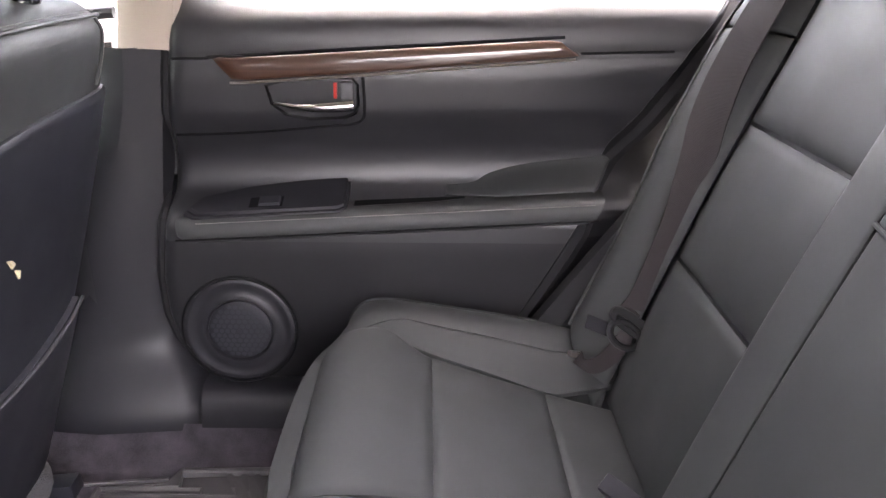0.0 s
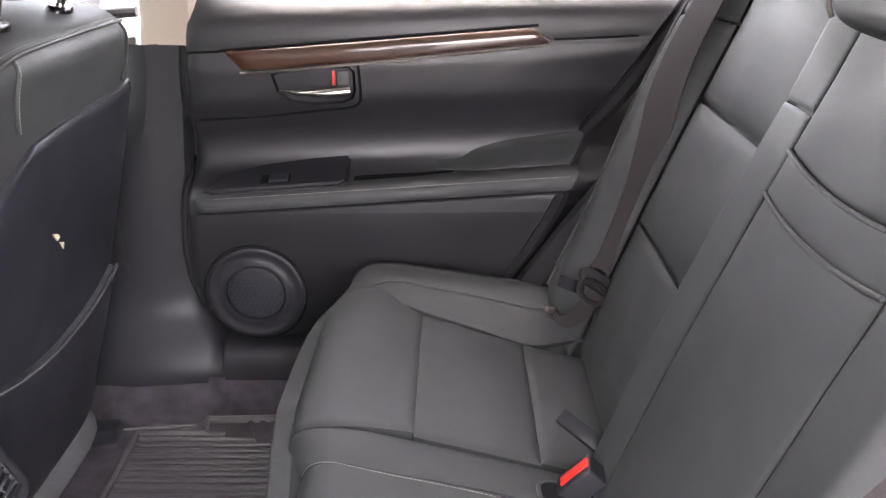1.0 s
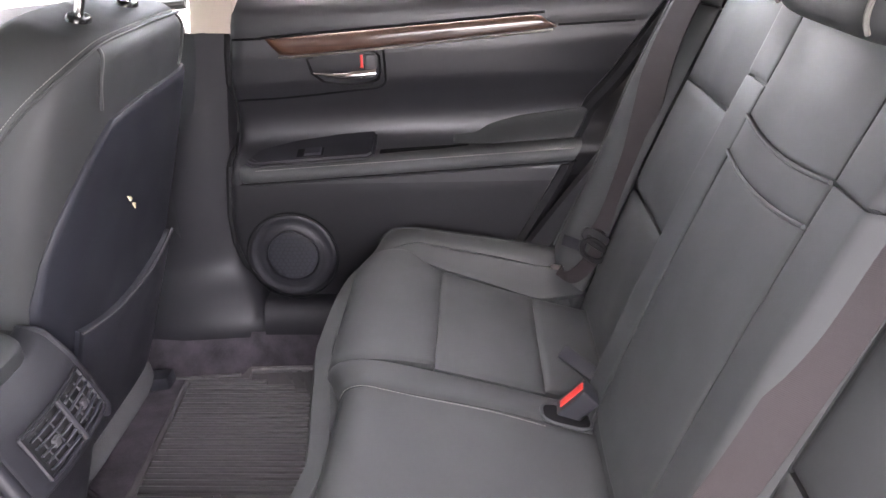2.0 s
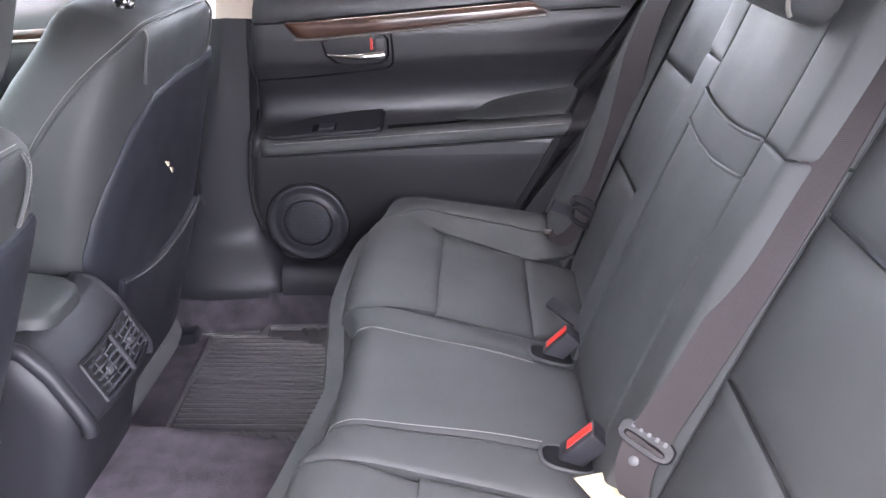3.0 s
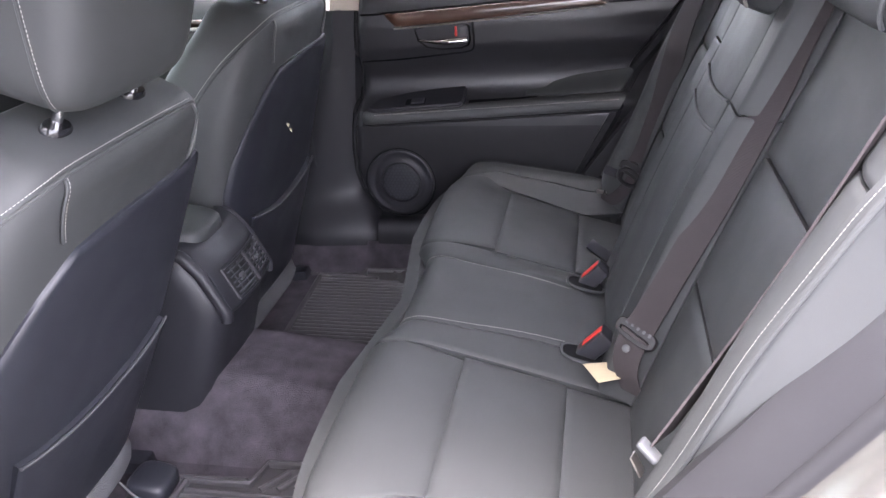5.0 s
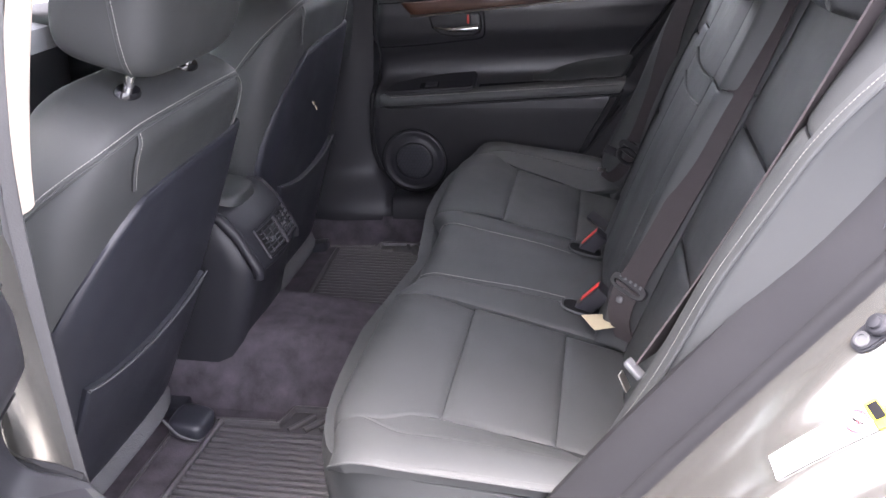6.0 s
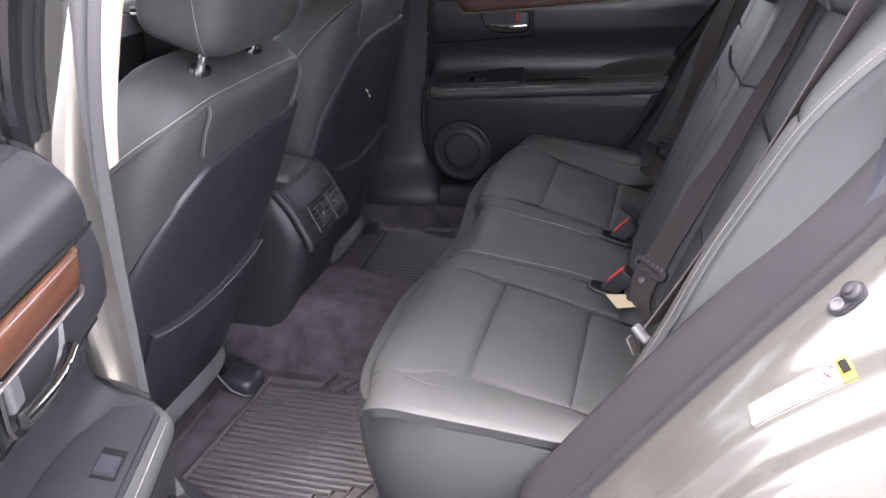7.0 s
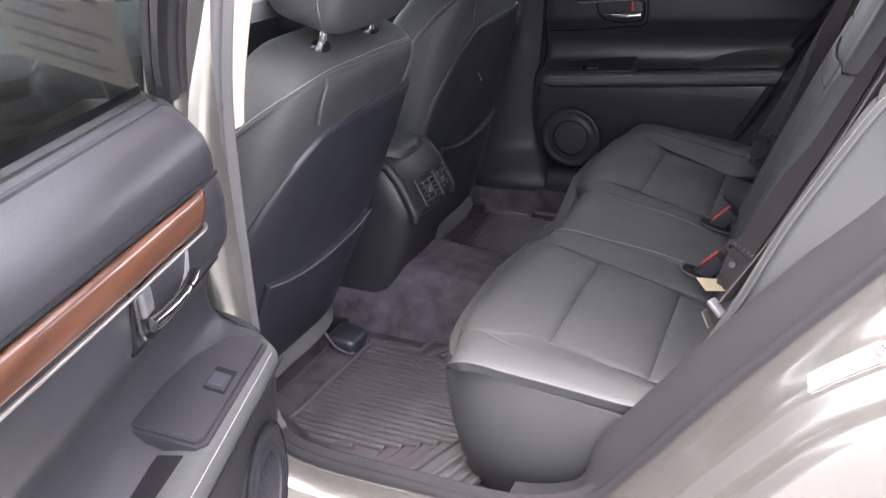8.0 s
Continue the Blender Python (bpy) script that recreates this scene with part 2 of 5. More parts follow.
def stitches(path, step=0.0075, length=0.0048, r=0.0008):
    """Short thread stitches along a line, in one mesh."""
    pts = [Vector(p) for p in path]
    bm = bmesh.new()
    run, at = 0.0, 0.0
    for a, b in zip(pts, pts[1:]):
        seg = (b - a).length
        if seg < 1e-6:
            continue
        d = (b - a) / seg
        s1 = d.cross(Vector((0, 0, 1)) if abs(d.z) < 0.9 else Vector((1, 0, 0))).normalized()
        s2 = d.cross(s1)
        while at < run + seg:
            p = a + d * (at - run)
            ring = []
            for k, w in ((-0.5, 0.3), (-0.3, 1), (0.3, 1), (0.5, 0.3)):
                ring.append([bm.verts.new(p + d * (k * length) + r * w * (math.cos(q) * s1 + math.sin(q) * s2)) for q in (0, 1.57, 3.14, 4.71)])
            for x, y in zip(ring, ring[1:]):
                for q in range(4):
                    bm.faces.new((x[q], x[(q + 1) % 4], y[(q + 1) % 4], y[q]))
            at += step
        run += seg
    bmesh.ops.recalc_face_normals(bm, faces=bm.faces)
    return bm


def ribbon(path, wides, thick=0.0012, n=8):
    """A webbing strip: middle line and half-width vectors."""
    mid, wid = curve(path, n), curve(wides, n)
    rings = []
    for i, (p, w) in enumerate(zip(mid, wid)):
        d = mid[min(i + 1, len(mid) - 1)] - mid[max(i - 1, 0)]
        nr = d.cross(w).normalized() * thick
        rings.append([p - w + nr, p - w * 0.5 + nr, p + nr, p + w * 0.5 + nr, p + w + nr, p + w - nr, p - nr, p - w - nr])
    return loft(rings)

# ---------------------------------------------------------------- ground and car shell
GROUND = bmesh.new()
grid_faces(GROUND, [[Vector((x, y, 0)) for x in (-900, -60, -8, 0, 8, 60, 900)] for y in (-900, -60, -8, 0, 8, 60, 900)])
tagged(part("ground", GROUND, ASPHALT), "grey worn asphalt of a parking lot", "ground", kind="structure")

# the door opening's edge on the near side, as (x, z, y)
OPENING = [(-0.365, 1.30, -0.69), (-0.372, 1.22, -0.735), (-0.382, 1.12, -0.76), (-0.395, 1.0, -0.768), (-0.403, 0.8, -0.768), (-0.408, 0.62, -0.764), (-0.405, 0.52, -0.75), (-0.385, 0.462, -0.735),
           (-0.33, 0.432, -0.72), (-0.2, 0.418, -0.705), (-0.03, 0.418, -0.70), (0.06, 0.44, -0.695), (0.112, 0.475, -0.69), (0.168, 0.55, -0.686), (0.252, 0.67, -0.68), (0.338, 0.787, -0.675), (0.42, 0.895, -0.668), (0.487, 0.985, -0.66), (0.555, 1.08, -0.64)]


def opening_path(side):
    return curve([(x, side * -y, z) for x, z, y in OPENING], 5)


JAMB = [(0.0, 0.0), (0.02, 0.003), (0.04, 0.006), (0.058, 0.011), (0.07, 0.018), (0.08, 0.028), (0.095, 0.038), (0.11, 0.044), (0.122, 0.046), (0.132, 0.050), (0.138, 0.062), (0.146, 0.069), (0.16, 0.072), (0.172, 0.073), (0.182, 0.079), (0.187, 0.092), (0.19, 0.16), (0.185, 0.30), (0.15, 0.42)]


def jamb_scale(z, a):
    """The jamb widens as the opening rises towards the rear pillar."""
    g = 0.22 + 1.2 * smooth01((z - 0.75) / 0.22)
    return a * g if a < 0.0465 else 0.046 * g + (a - 0.046)


def sweep(path, profile, side, scale=None):
    """Profile of (outwards across the car, away from the opening) carried round the door opening."""
    rings = []
    for i, p in enumerate(path):
        d = path[min(i + 1, len(path) - 1)] - path[max(i - 1, 0)]
        d.y = 0
        d.normalize()
        away = Vector((d.z, 0, -d.x))  # out of the opening
        rings.append([p + Vector((0, side * o, 0)) + away * (scale(p.z, a) if scale else a) for o, a in profile])
    bm = bmesh.new()
    grid_faces(bm, rings)
    bmesh.ops.recalc_face_normals(bm, faces=bm.faces)
    return bm


def car_side(side, name):
    body = thing("car_body_side_" + name, (0, side * 0.8, 0.2), "pearl white painted car body side with a door opening", "car body", kind="structure")
    path = opening_path(side)
    cut = 9 * 5  # the sill begins here
    part("pillar_jamb", sweep(path[:cut + 1], [(0.0, 0.0), (0.02, 0.002), (0.05, 0.004), (0.066, 0.01), (0.072, 0.03), (0.074, 0.05)], side), PAINT, body, "silver white painted pillar jamb")
    part("door_jamb", sweep(path[cut:], JAMB, side, jamb_scale), PAINT, body, "silver painted door jamb with stepped flanges")
    part("inner_panel", sweep(path, [(0.0, 0.0), (-0.004, 0.004), (-0.01, 0.02), (-0.02, 0.06)], side), PLASTIC, body)
    prof = [(0.016, 0.004), (0.0155, -0.004), (0.012, -0.010), (0.006, -0.0125), (0.002, -0.0115), (0.0, -0.0125), (-0.004, -0.018), (-0.009, -0.020), (-0.014, -0.017), (-0.017, -0.010), (-0.017, 0.0), (-0.012, 0.006)]
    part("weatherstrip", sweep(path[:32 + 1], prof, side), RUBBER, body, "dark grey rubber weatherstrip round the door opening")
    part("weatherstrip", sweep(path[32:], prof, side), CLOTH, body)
    band = [(0.008, 0.002), (0.004, -0.010), (-0.002, -0.022), (-0.010, -0.036), (-0.020, -0.048), (-0.032, -0.054), (-0.05, -0.05), (-0.06, -0.02), (-0.04, 0.03)]
    part("arch_trim", sweep(path[10 * 5:], band, side, lambda z, a: a * smooth01((z - 0.41) / 0.11)), CLOTH, body, "dark trim along the rear of the opening")
    return body


car_side(-1, "near")
car_side(1, "far")

# roof, with beige lining
roof = thing("car_roof", (0, 0, 1.3), "white car roof with beige headliner", "car roof", kind="structure")


def roof_sheet(dz, mat, name, hw):
    def s(u, v):
        x = lerp(-0.95, 0.78, v)
        y = lerp(-hw, hw, u)
        k = (y / hw)
        return Vector((x, y, 1.372 + dz - 0.055 * k ** 4 - 0.02 * k * k - 0.05 * max(0, (x - 0.1) / 0.7) ** 2 - 0.06 * max(0, (-x - 0.3) / 0.65) ** 2))
    bm = bmesh.new()
    grid_faces(bm, [[s(i / 20, j / 32) for i in range(21)] for j in range(33)])
    bmesh.ops.recalc_face_normals(bm, faces=bm.faces)
    ob = part(name, bm, mat, roof)
    md = ob.modifiers.new("thick", "SOLIDIFY")
    md.thickness = 0.012
    return ob


roof_sheet(0.0, BEIGE, "headliner", 0.64)
roof_sheet(0.05, PAINT, "roof_panel", 0.66)

def plank(name, a, b, w, d, mat, parent, label=""):
    """A rounded bar from a to b, w along x and d along y."""
    a, b = Vector(a), Vector(b)
    ring = [(math.copysign(abs(math.cos(t)) ** 0.5, math.cos(t)) * w, math.copysign(abs(math.sin(t)) ** 0.5, math.sin(t)) * d) for t in [k * math.pi / 8 for k in range(16)]]
    return part(name, loft([[lerp(a, b, s) + Vector((x, y, 0)) for x, y in ring] for s in (0, 0.25, 0.5, 0.75, 1)]), mat, parent, label)


def pillars(side, name):
    p = thing("pillars_" + name, (-0.45, side * 0.74, 0.33), "beige upper pillar trim over dark lower pillar trim", "pillar", kind="structure")
    # upper trim of the middle pillar, beige
    rows = []
    for k in range(11):
        t = k / 10
        z = lerp(0.985, 1.33, t)
        y = lerp(0.708, 0.60, t ** 1.5)
        x1 = lerp(-0.390, -0.355, t)
        x0 = x1 - lerp(0.088, 0.075, t)
        rows.append([Vector((x, side * yy, z + dz)) for x, yy, dz in ((x1 + 0.001, y + 0.062, 0), (x1, y + 0.02, 0), (x1 - 0.005, y + 0.006, 0), (x1 - 0.016, y, 0.002), (lerp(x0, x1, 0.5), y - 0.008, 0.004), (x0 + 0.014, y, 0.002), (x0, y + 0.015, 0), (x0, y + 0.05, 0))])
    bm = bmesh.new()
    grid_faces(bm, rows)
    bmesh.ops.recalc_face_normals(bm, faces=bm.faces)
    part("upper_trim", bm, BEIGE, p, "pale beige cloth pillar trim")
    # lower trim flares into the sill
    rows = []
    for k in range(41):
        t = k / 40
        z = lerp(0.99, 0.392, t)
        y = 0.712 - 0.058 * smooth01((0.53 - z) / 0.13)
        x1 = float(np.interp(z, [0.39, 0.44, 0.47, 0.49, 0.51, 0.53, 0.57, 0.64, 0.75, 0.98], [-0.386, -0.387, -0.394, -0.406, -0.42, -0.431, -0.441, -0.441, -0.428, -0.408]))
        x0 = -0.505 - 0.17 * smooth01((0.98 - z) / 0.5)
        rows.append([Vector((x, side * yy, z)) for x, yy in ((x1 + 0.002, y + 0.062), (x1, y + 0.02), (x1 - 0.006, y + 0.006), (x1 - 0.03, y - 0.006), (lerp(x0, x1, 0.45), y - 0.02), (lerp(x0, x1, 0.2), y - 0.012), (x0, y), (x0 - 0.01, y + 0.06))])
    bm = bmesh.new()
    grid_faces(bm, rows)
    bmesh.ops.recalc_face_normals(bm, faces=bm.faces)
    part("lower_trim", bm, CONSOLE, p, "dark charcoal plastic pillar trim")
    plank("front_pillar", (-1.55, side * 0.7, 0.98), (-0.95, side * 0.58, 1.33), 0.04, 0.035, BEIGE, p)
    plank("rear_pillar", (0.62, side * 0.62, 0.98), (0.6, side * 0.58, 1.33), 0.11, 0.03, BEIGE, p)
    plank("roof_rail", (-0.95, side * 0.64, 1.315), (0.75, side * 0.64, 1.295), 0.02, 0.03, BEIGE, p)
    return p


pillars(-1, "near")
pillars(1, "far")


def sill(side, name):
    s = thing("sill_" + name, (-0.2, side * 0.7, 0.33), "black plastic door sill scuff plate", "sill", kind="structure")
    plate = [(0.648, 0.398), (0.651, 0.42), (0.656, 0.44), (0.664, 0.454), (0.676, 0.461), (0.69, 0.462), (0.72, 0.461), (0.76, 0.458), (0.80, 0.40)] if side > 0 else [(0.632, 0.34), (0.64, 0.365), (0.66, 0.392), (0.675, 0.405), (0.70, 0.408), (0.708, 0.40)]
    riser = [(0.60, 0.316), (0.625, 0.322), (0.637, 0.335), (0.642, 0.36), (0.650, 0.404)] if side > 0 else [(0.56, 0.316), (0.60, 0.322), (0.625, 0.333), (0.638, 0.36)]
    for nm, mt, prof, a, b in (("scuff_plate", CONSOLE, plate, -0.384 if side > 0 else -0.78, 0.16), ("carpet_riser", CARPET, riser, -0.78, 0.16)):
        rows = []
        for k in range(25):
            x = lerp(a, b, k / 24)
            lift = 0.06 * smooth01((x - 0.02) / 0.14)
            if side < 0:
                lift += 0.045 * smooth01((-0.33 - x) / 0.1) * smooth01((x + 0.75) / 0.2)
            rows.append([Vector((x, side * y, z + lift * max(0, (y - 0.6) / 0.1))) for y, z in prof])
        bm = bmesh.new()
        grid_faces(bm, rows)
        bmesh.ops.recalc_face_normals(bm, faces=bm.faces)
        part(nm, bm, mt, s)
    return s


sill(-1, "near")
sill(1, "far")

# floor with the tunnel in the middle
bm = bmesh.new()


def floor_z(x, y):
    hump = lerp(0.145, 0.112, smooth01((x + 0.48) / 0.3)) * smooth01((0.17 - abs(y)) / 0.09)
    front = 0.03 * smooth01((-0.62 - x) / 0.2)
    return 0.318 + hump + front + 0.004 * noise.noise(Vector((x * 9, y * 9, 0)))


grid_faces(bm, [[Vector((x, y, floor_z(x, y))) for y in np.linspace(-0.66, 0.66, 89)] for x in np.linspace(-1.5, 0.0, 61)])
bmesh.ops.recalc_face_normals(bm, faces=bm.faces)
tagged(part("floor", bm, CARPET), "black cut pile carpet over the floor and tunnel", "floor", kind="structure")
under = part("underbody", box((-1.6, -0.78, 0.2), (1.0, 0.78, 0.30), 0.02), PLASTIC)
tagged(under, "dark underside of the car", "underbody", kind="structure")

# ---------------------------------------------------------------- rear seat cushion
_prof = curve([(x, 0, z) for x, z in ((0.36, 0.50), (0.24, 0.532), (0.14, 0.559), (0.06, 0.581), (-0.02, 0.602), (-0.08, 0.617), (-0.125, 0.621), (-0.16, 0.612), (-0.187, 0.592), (-0.204, 0.56), (-0.208, 0.51), (-0.195, 0.43), (-0.18, 0.335))], 10)
_cum = [0.0]
for _a, _b in zip(_prof, _prof[1:]):
    _cum.append(_cum[-1] + (_b - _a).length)
_px, _pz = [p.x for p in _prof], [p.z for p in _prof]
S_END = _cum[-1]


def s_at(x):
    """Length along the cushion's profile at x on its top."""
    top = [i for i in range(len(_px)) if _px[i] > -0.19 and i < 90]
    return float(np.interp(-x, [-_px[i] for i in top], [_cum[i] for i in top]))


def crown(x):
    return float(np.interp(x, [-0.16, -0.08, 0.17, 0.3], [0.0, 0.015, 0.05, 0.055]))


def cushion(y, s):
    x, z = float(np.interp(s, _cum, _px)), float(np.interp(s, _cum, _pz))
    ay = abs(y)
    top = smooth01((0.55 - (s - s_at(-0.10))) / 0.5) if s > s_at(-0.10) else 1.0
    front = smooth01((s - s_at(-0.12)) / 0.15)
    z += (0.012 * smooth01((0.2 - ay) / 0.1) * smooth01((x + 0.10) / 0.2)) * (1 - front)
    z += crown(x) * math.sin(math.pi * min(1, max(0, (ay - 0.505) / 0.225))) * (1 - front)
    z -= 0.003 * max(0, (ay - 0.57) / 0.09) ** 2 * (1 - front)
    z -= 0.05 * smooth01((ay - 0.53) / 0.12) * front * 0.6
    x += 0.024 * smooth01((ay - 0.5) / 0.12) * smooth01((s - s_at(-0.08)) / 0.12)
    x += 0.028 * smooth01((0.19 - ay) / 0.07) * smooth01((s - s_at(-0.06)) / 0.12)
    x += 0.02 * smooth01((s - (S_END - 0.31)) / 0.06)
    return x, y, z


bench = thing("rear_bench_seat", (0, 0, 0.33), "black leather rear bench seat with folded centre armrest", "car seat")
# skirt
plan = []
for k in range(61):
    a = math.pi * k / 60
    c, s_ = math.cos(a), math.sin(a)
    plan.append((math.copysign(abs(c) ** 0.3, c), abs(s_) ** 0.26))
rings = []
for t, hw, fx, zz in ((0, 0.585, -0.192, 0.318), (0.2, 0.612, -0.2, 0.38), (0.45, 0.632, -0.206, 0.45), (0.7, 0.643, -0.208, 0.51), (0.88, 0.648, -0.206, 0.560), (1, 0.648, -0.199, 0.589), (1.05, 0.626, -0.174, 0.594), (1.03, 0.58, -0.13, 0.56), (1.0, 0.5, -0.08, 0.46)):
    ring = []
    for cx, sx in plan:
        x = 0.28 - sx * (0.28 - fx)
        x += 0.036 * smooth01((0.2 - abs(cx * hw)) / 0.08) * smooth01((sx - 0.5) / 0.4)
        y = cx * hw * (1 - 0.03 * smooth01((x + 0.06) / 0.25))
        up = max(0, (t - 0.5) * 2)
        ring.append(Vector((x, y, zz + up * (0.014 * smooth01((x + 0.17) / 0.06) * smooth01((abs(y) - 0.5) / 0.06) +-0.24 * max(0, x + 0.1) + 0.75 * crown(x) * smooth01((abs(y) - 0.45) / 0.1)))))
    rings.append(ring)
part("seat_skirt", loft(rings), LEATHER, bench)
S_REAR, S_MID, S_TAIL = s_at(0.30), s_at(-0.017), s_at(0.14)
RIM = S_END - 0.25
S_NOSE = s_at(-0.185) + 0.012
for sg in (1, -1):
    def sd(f, sg=sg):
        return lambda u, v: ((lambda q: (sg * q[0], q[1]))(f(u, v)))
    part("seat_insert", pad(cushion, sd(rect(lambda v: lerp(0.205, 0.188, min(1, v * 2)), lambda v: lerp(0.513, 0.56, smooth01(v * 2.3)), S_MID, RIM)), 0.006, 0.012, 0.003, nu=14, nv=26, out=sg, gap=0.0003), LEATHER, bench)
    part("seat_insert", pad(cushion, sd(rect(0.195, lambda v: lerp(0.497, 0.513, v), S_TAIL, S_MID)), 0.006, 0.012, 0.003, nu=14, nv=12, out=sg, gap=0.0003), LEATHER, bench)
    part("rear_panel", pad(cushion, sd(rect(0.2, 0.497, S_REAR, S_TAIL)), 0.002, 0.012, 0.003, nu=10, nv=10, out=sg, gap=0.0003), LEATHER, bench)
    yo = lambda v: float(np.interp(v, [0, 0.34, 0.71, 0.86, 0.95, 1], [0.61, 0.638, 0.650, 0.649, 0.628, 0.577]))
    yi = lambda v: float(np.interp(v, [0, 0.3, 0.62, 0.9, 1], [0.55, 0.499, 0.516, 0.55, 0.565]))
    fold = lambda v: lerp(yi(v), yo(v), 0.46 * smooth01((0.9 - v) / 0.2))
    V_FOLD = 0.895
    part("side_bolster", pad(cushion, sd(rect(fold, yo, S_REAR, lambda u: S_NOSE)), 0.002, 0.012, 0.0006, 0.018, nu=16, nv=40, out=sg, gap=0.0004), LEATHER, bench)
    part("bolster_valley", pad(cushion, sd(rect(lambda v: yi(v * V_FOLD), lambda v: max(fold(v * V_FOLD), yi(v * V_FOLD) + 0.002), S_REAR, lambda u: lerp(S_REAR, S_NOSE, V_FOLD))), -0.003, 0.008, 0.002, nu=8, nv=36, out=sg, gap=0.0004), LEATHER, bench)
    part("stitching", stitches([Vector(cushion(sg * (yo(v) - 0.006), lerp(S_REAR, S_NOSE, v))) + Vector((0, 0, 0.002)) for v in np.linspace(0.1, 0.8, 50)], 0.005, 0.0036, 0.0004), LEATHER, bench)
    part("inner_bolster", pad(cushion, sd(rect(lambda v: lerp(0.098, 0.125, v), 0.188, S_REAR, RIM)), 0.002, 0.009, 0.003, nu=8, nv=34, out=sg), LEATHER, bench)
    # seams with thread
    part("stitching", stitches([Vector(cushion(sg * (lerp(0.098, 0.125, t) - 0.004), lerp(s_at(0.13), S_END - 0.27, t))) + Vector((-0.001, 0, 0.001)) for t in np.linspace(0, 1, 40)], 0.005, 0.004, 0.0005), THREAD, bench)
    part("welt", tube([Vector(cushion(sg * (yo(v) + 0.001), lerp(S_REAR, S_NOSE, v))) + Vector((0, sg * 0.001, 0.0)) for v in np.linspace(0.05, 1, 50)], 0.0018, 8), LEATHER, bench)
part("centre_panel", pad(cushion, rect(lambda v: -lerp(0.098, 0.125, v), lambda v: lerp(0.098, 0.125, v), S_REAR, RIM), 0.002, 0.009, 0.003, nu=12, nv=34, out=1), LEATHER, bench)

# ---------------------------------------------------------------- rear backrest
def back_x(z):
    return 0.385 + 0.38 * (z - 0.94) - 0.006 * math.sin(math.pi * min(1, max(0, (z - 0.55) / 0.5)))


def backrest(y, z):
    ay = abs(y)
    return back_x(z) - 0.05 * smooth01((0.217 - ay) / 0.036), y, z


def piping(z):
    return Vector((0.165 + 0.475 * (z - 0.6) + 0.016 * smooth01((0.93 - z) / 0.2) + 0.05 * max(0, (z - 1.02) / 0.15) ** 2, 0.607 + 0.11 * (z - 0.6) - 0.03 * max(0, (0.66 - z) / 0.1) ** 2, z))


backs = bench
rings = []
for z in np.linspace(0.48, 1.15, 9):
    rings.append([Vector((back_x(z) + dx, y, z)) for dx, y in ((0.012, -0.53), (0.012, 0.53), (0.02, 0.6), (0.05, 0.66), (0.16, 0.66), (0.16, -0.66), (0.05, -0.66), (0.02, -0.6))])
part("back_frame", loft(rings), PLASTIC, backs)
for sg in (1, -1):
    def sd(f, sg=sg):
        return lambda u, v: ((lambda q: (sg * q[0], q[1]))(f(u, v)))
    for z0, z1, pf in ((0.53, 0.749, 0.005), (0.752, 0.934, 0.007), (0.937, 1.16, 0.008)):
        part("back_insert", pad(backrest, sd(rect(0.2135, 0.531, z0, z1)), pf, 0.016, 0.005, nu=12, nv=10, out=-sg), LEATHER, backs)
    zs = 1.012 if sg > 0 else 0.978
    for z0, z1 in ((0.54, zs - 0.0005), (zs + 0.0005, 1.16)):
        part("centre_border", pad(backrest, sd(rect(lambda v: 0.1175, lambda v: 0.2155, z0, z1)), 0.001, 0.006, 0.0015, nu=22, nv=14, out=-sg), LEATHER, backs)

    def bolster(u, z, sg=sg):
        p = piping(z)
        a = Vector((back_x(z) - 0.002, 0.529, z))
        q = lerp(a, p, u)
        bul = math.sin(math.pi * u) * 0.022 * smooth01((z - 0.54) / 0.1)
        q += Vector((-1.0, -0.25, 0.3)).normalized() * bul
        return q.x, sg * q.y, q.z
    part("side_bolster", pad(bolster, rect(0, 1, lambda u: lerp(0.505, 0.612, u), 1.0405), 0.002, 0.010, 0.003, nu=14, nv=24, out=-sg), LEATHER, backs)
    part("side_bolster", pad(bolster, rect(0, 1, 1.0415, 1.2), 0.002, 0.010, 0.003, nu=14, nv=10, out=-sg), LEATHER, backs)

    def flank(u, z, sg=sg):
        p = piping(z)
        e = Vector((p.x + 0.14, 0.64 - 0.03 * smooth01((z - 0.9) / 0.2), z))
        q = lerp(p, e, u)
        return q.x, sg * q.y, q.z
    part("bolster_side", pad(flank, rect(0, 1, 0.612, 1.2), 0.003, 0.012, 0.004, nu=8, nv=20, out=-sg), LEATHER, backs, "leather bolster side")
    if sg < 0:
        part("stitching", stitches([(lambda p: Vector((p.x - 0.006, sg * (p.y - 0.006), p.z)))(piping(z)) for z in np.linspace(0.625, 1.18, 90)], 0.0048, 0.0036, 0.00042), PALE_THREAD, backs, "pale dashed thread")
    part("welt", tube([(lambda p: Vector((p.x, sg * p.y, p.z)))(piping(z)) for z in np.linspace(0.612, 1.2, 50)], 0.0028, 6), LEATHER, backs)


def armrest_face(y, z):
    return back_x(z) - 0.0495 - 0.004 * (1 - (y / 0.12) ** 2), y, z


part("armrest", pad(armrest_face, rect(-0.117, 0.117, 0.58, lambda u: 0.9285 + 0.008 * (2 * u - 1) ** 2), 0.002, 0.006, 0.002, nu=12, nv=16, out=-1), LEATHER, backs, "folded centre armrest with pull strap")


def strap_face(y, z):
    x, y_, z_ = armrest_face(y, z)
    return x - 0.001, y_, z_


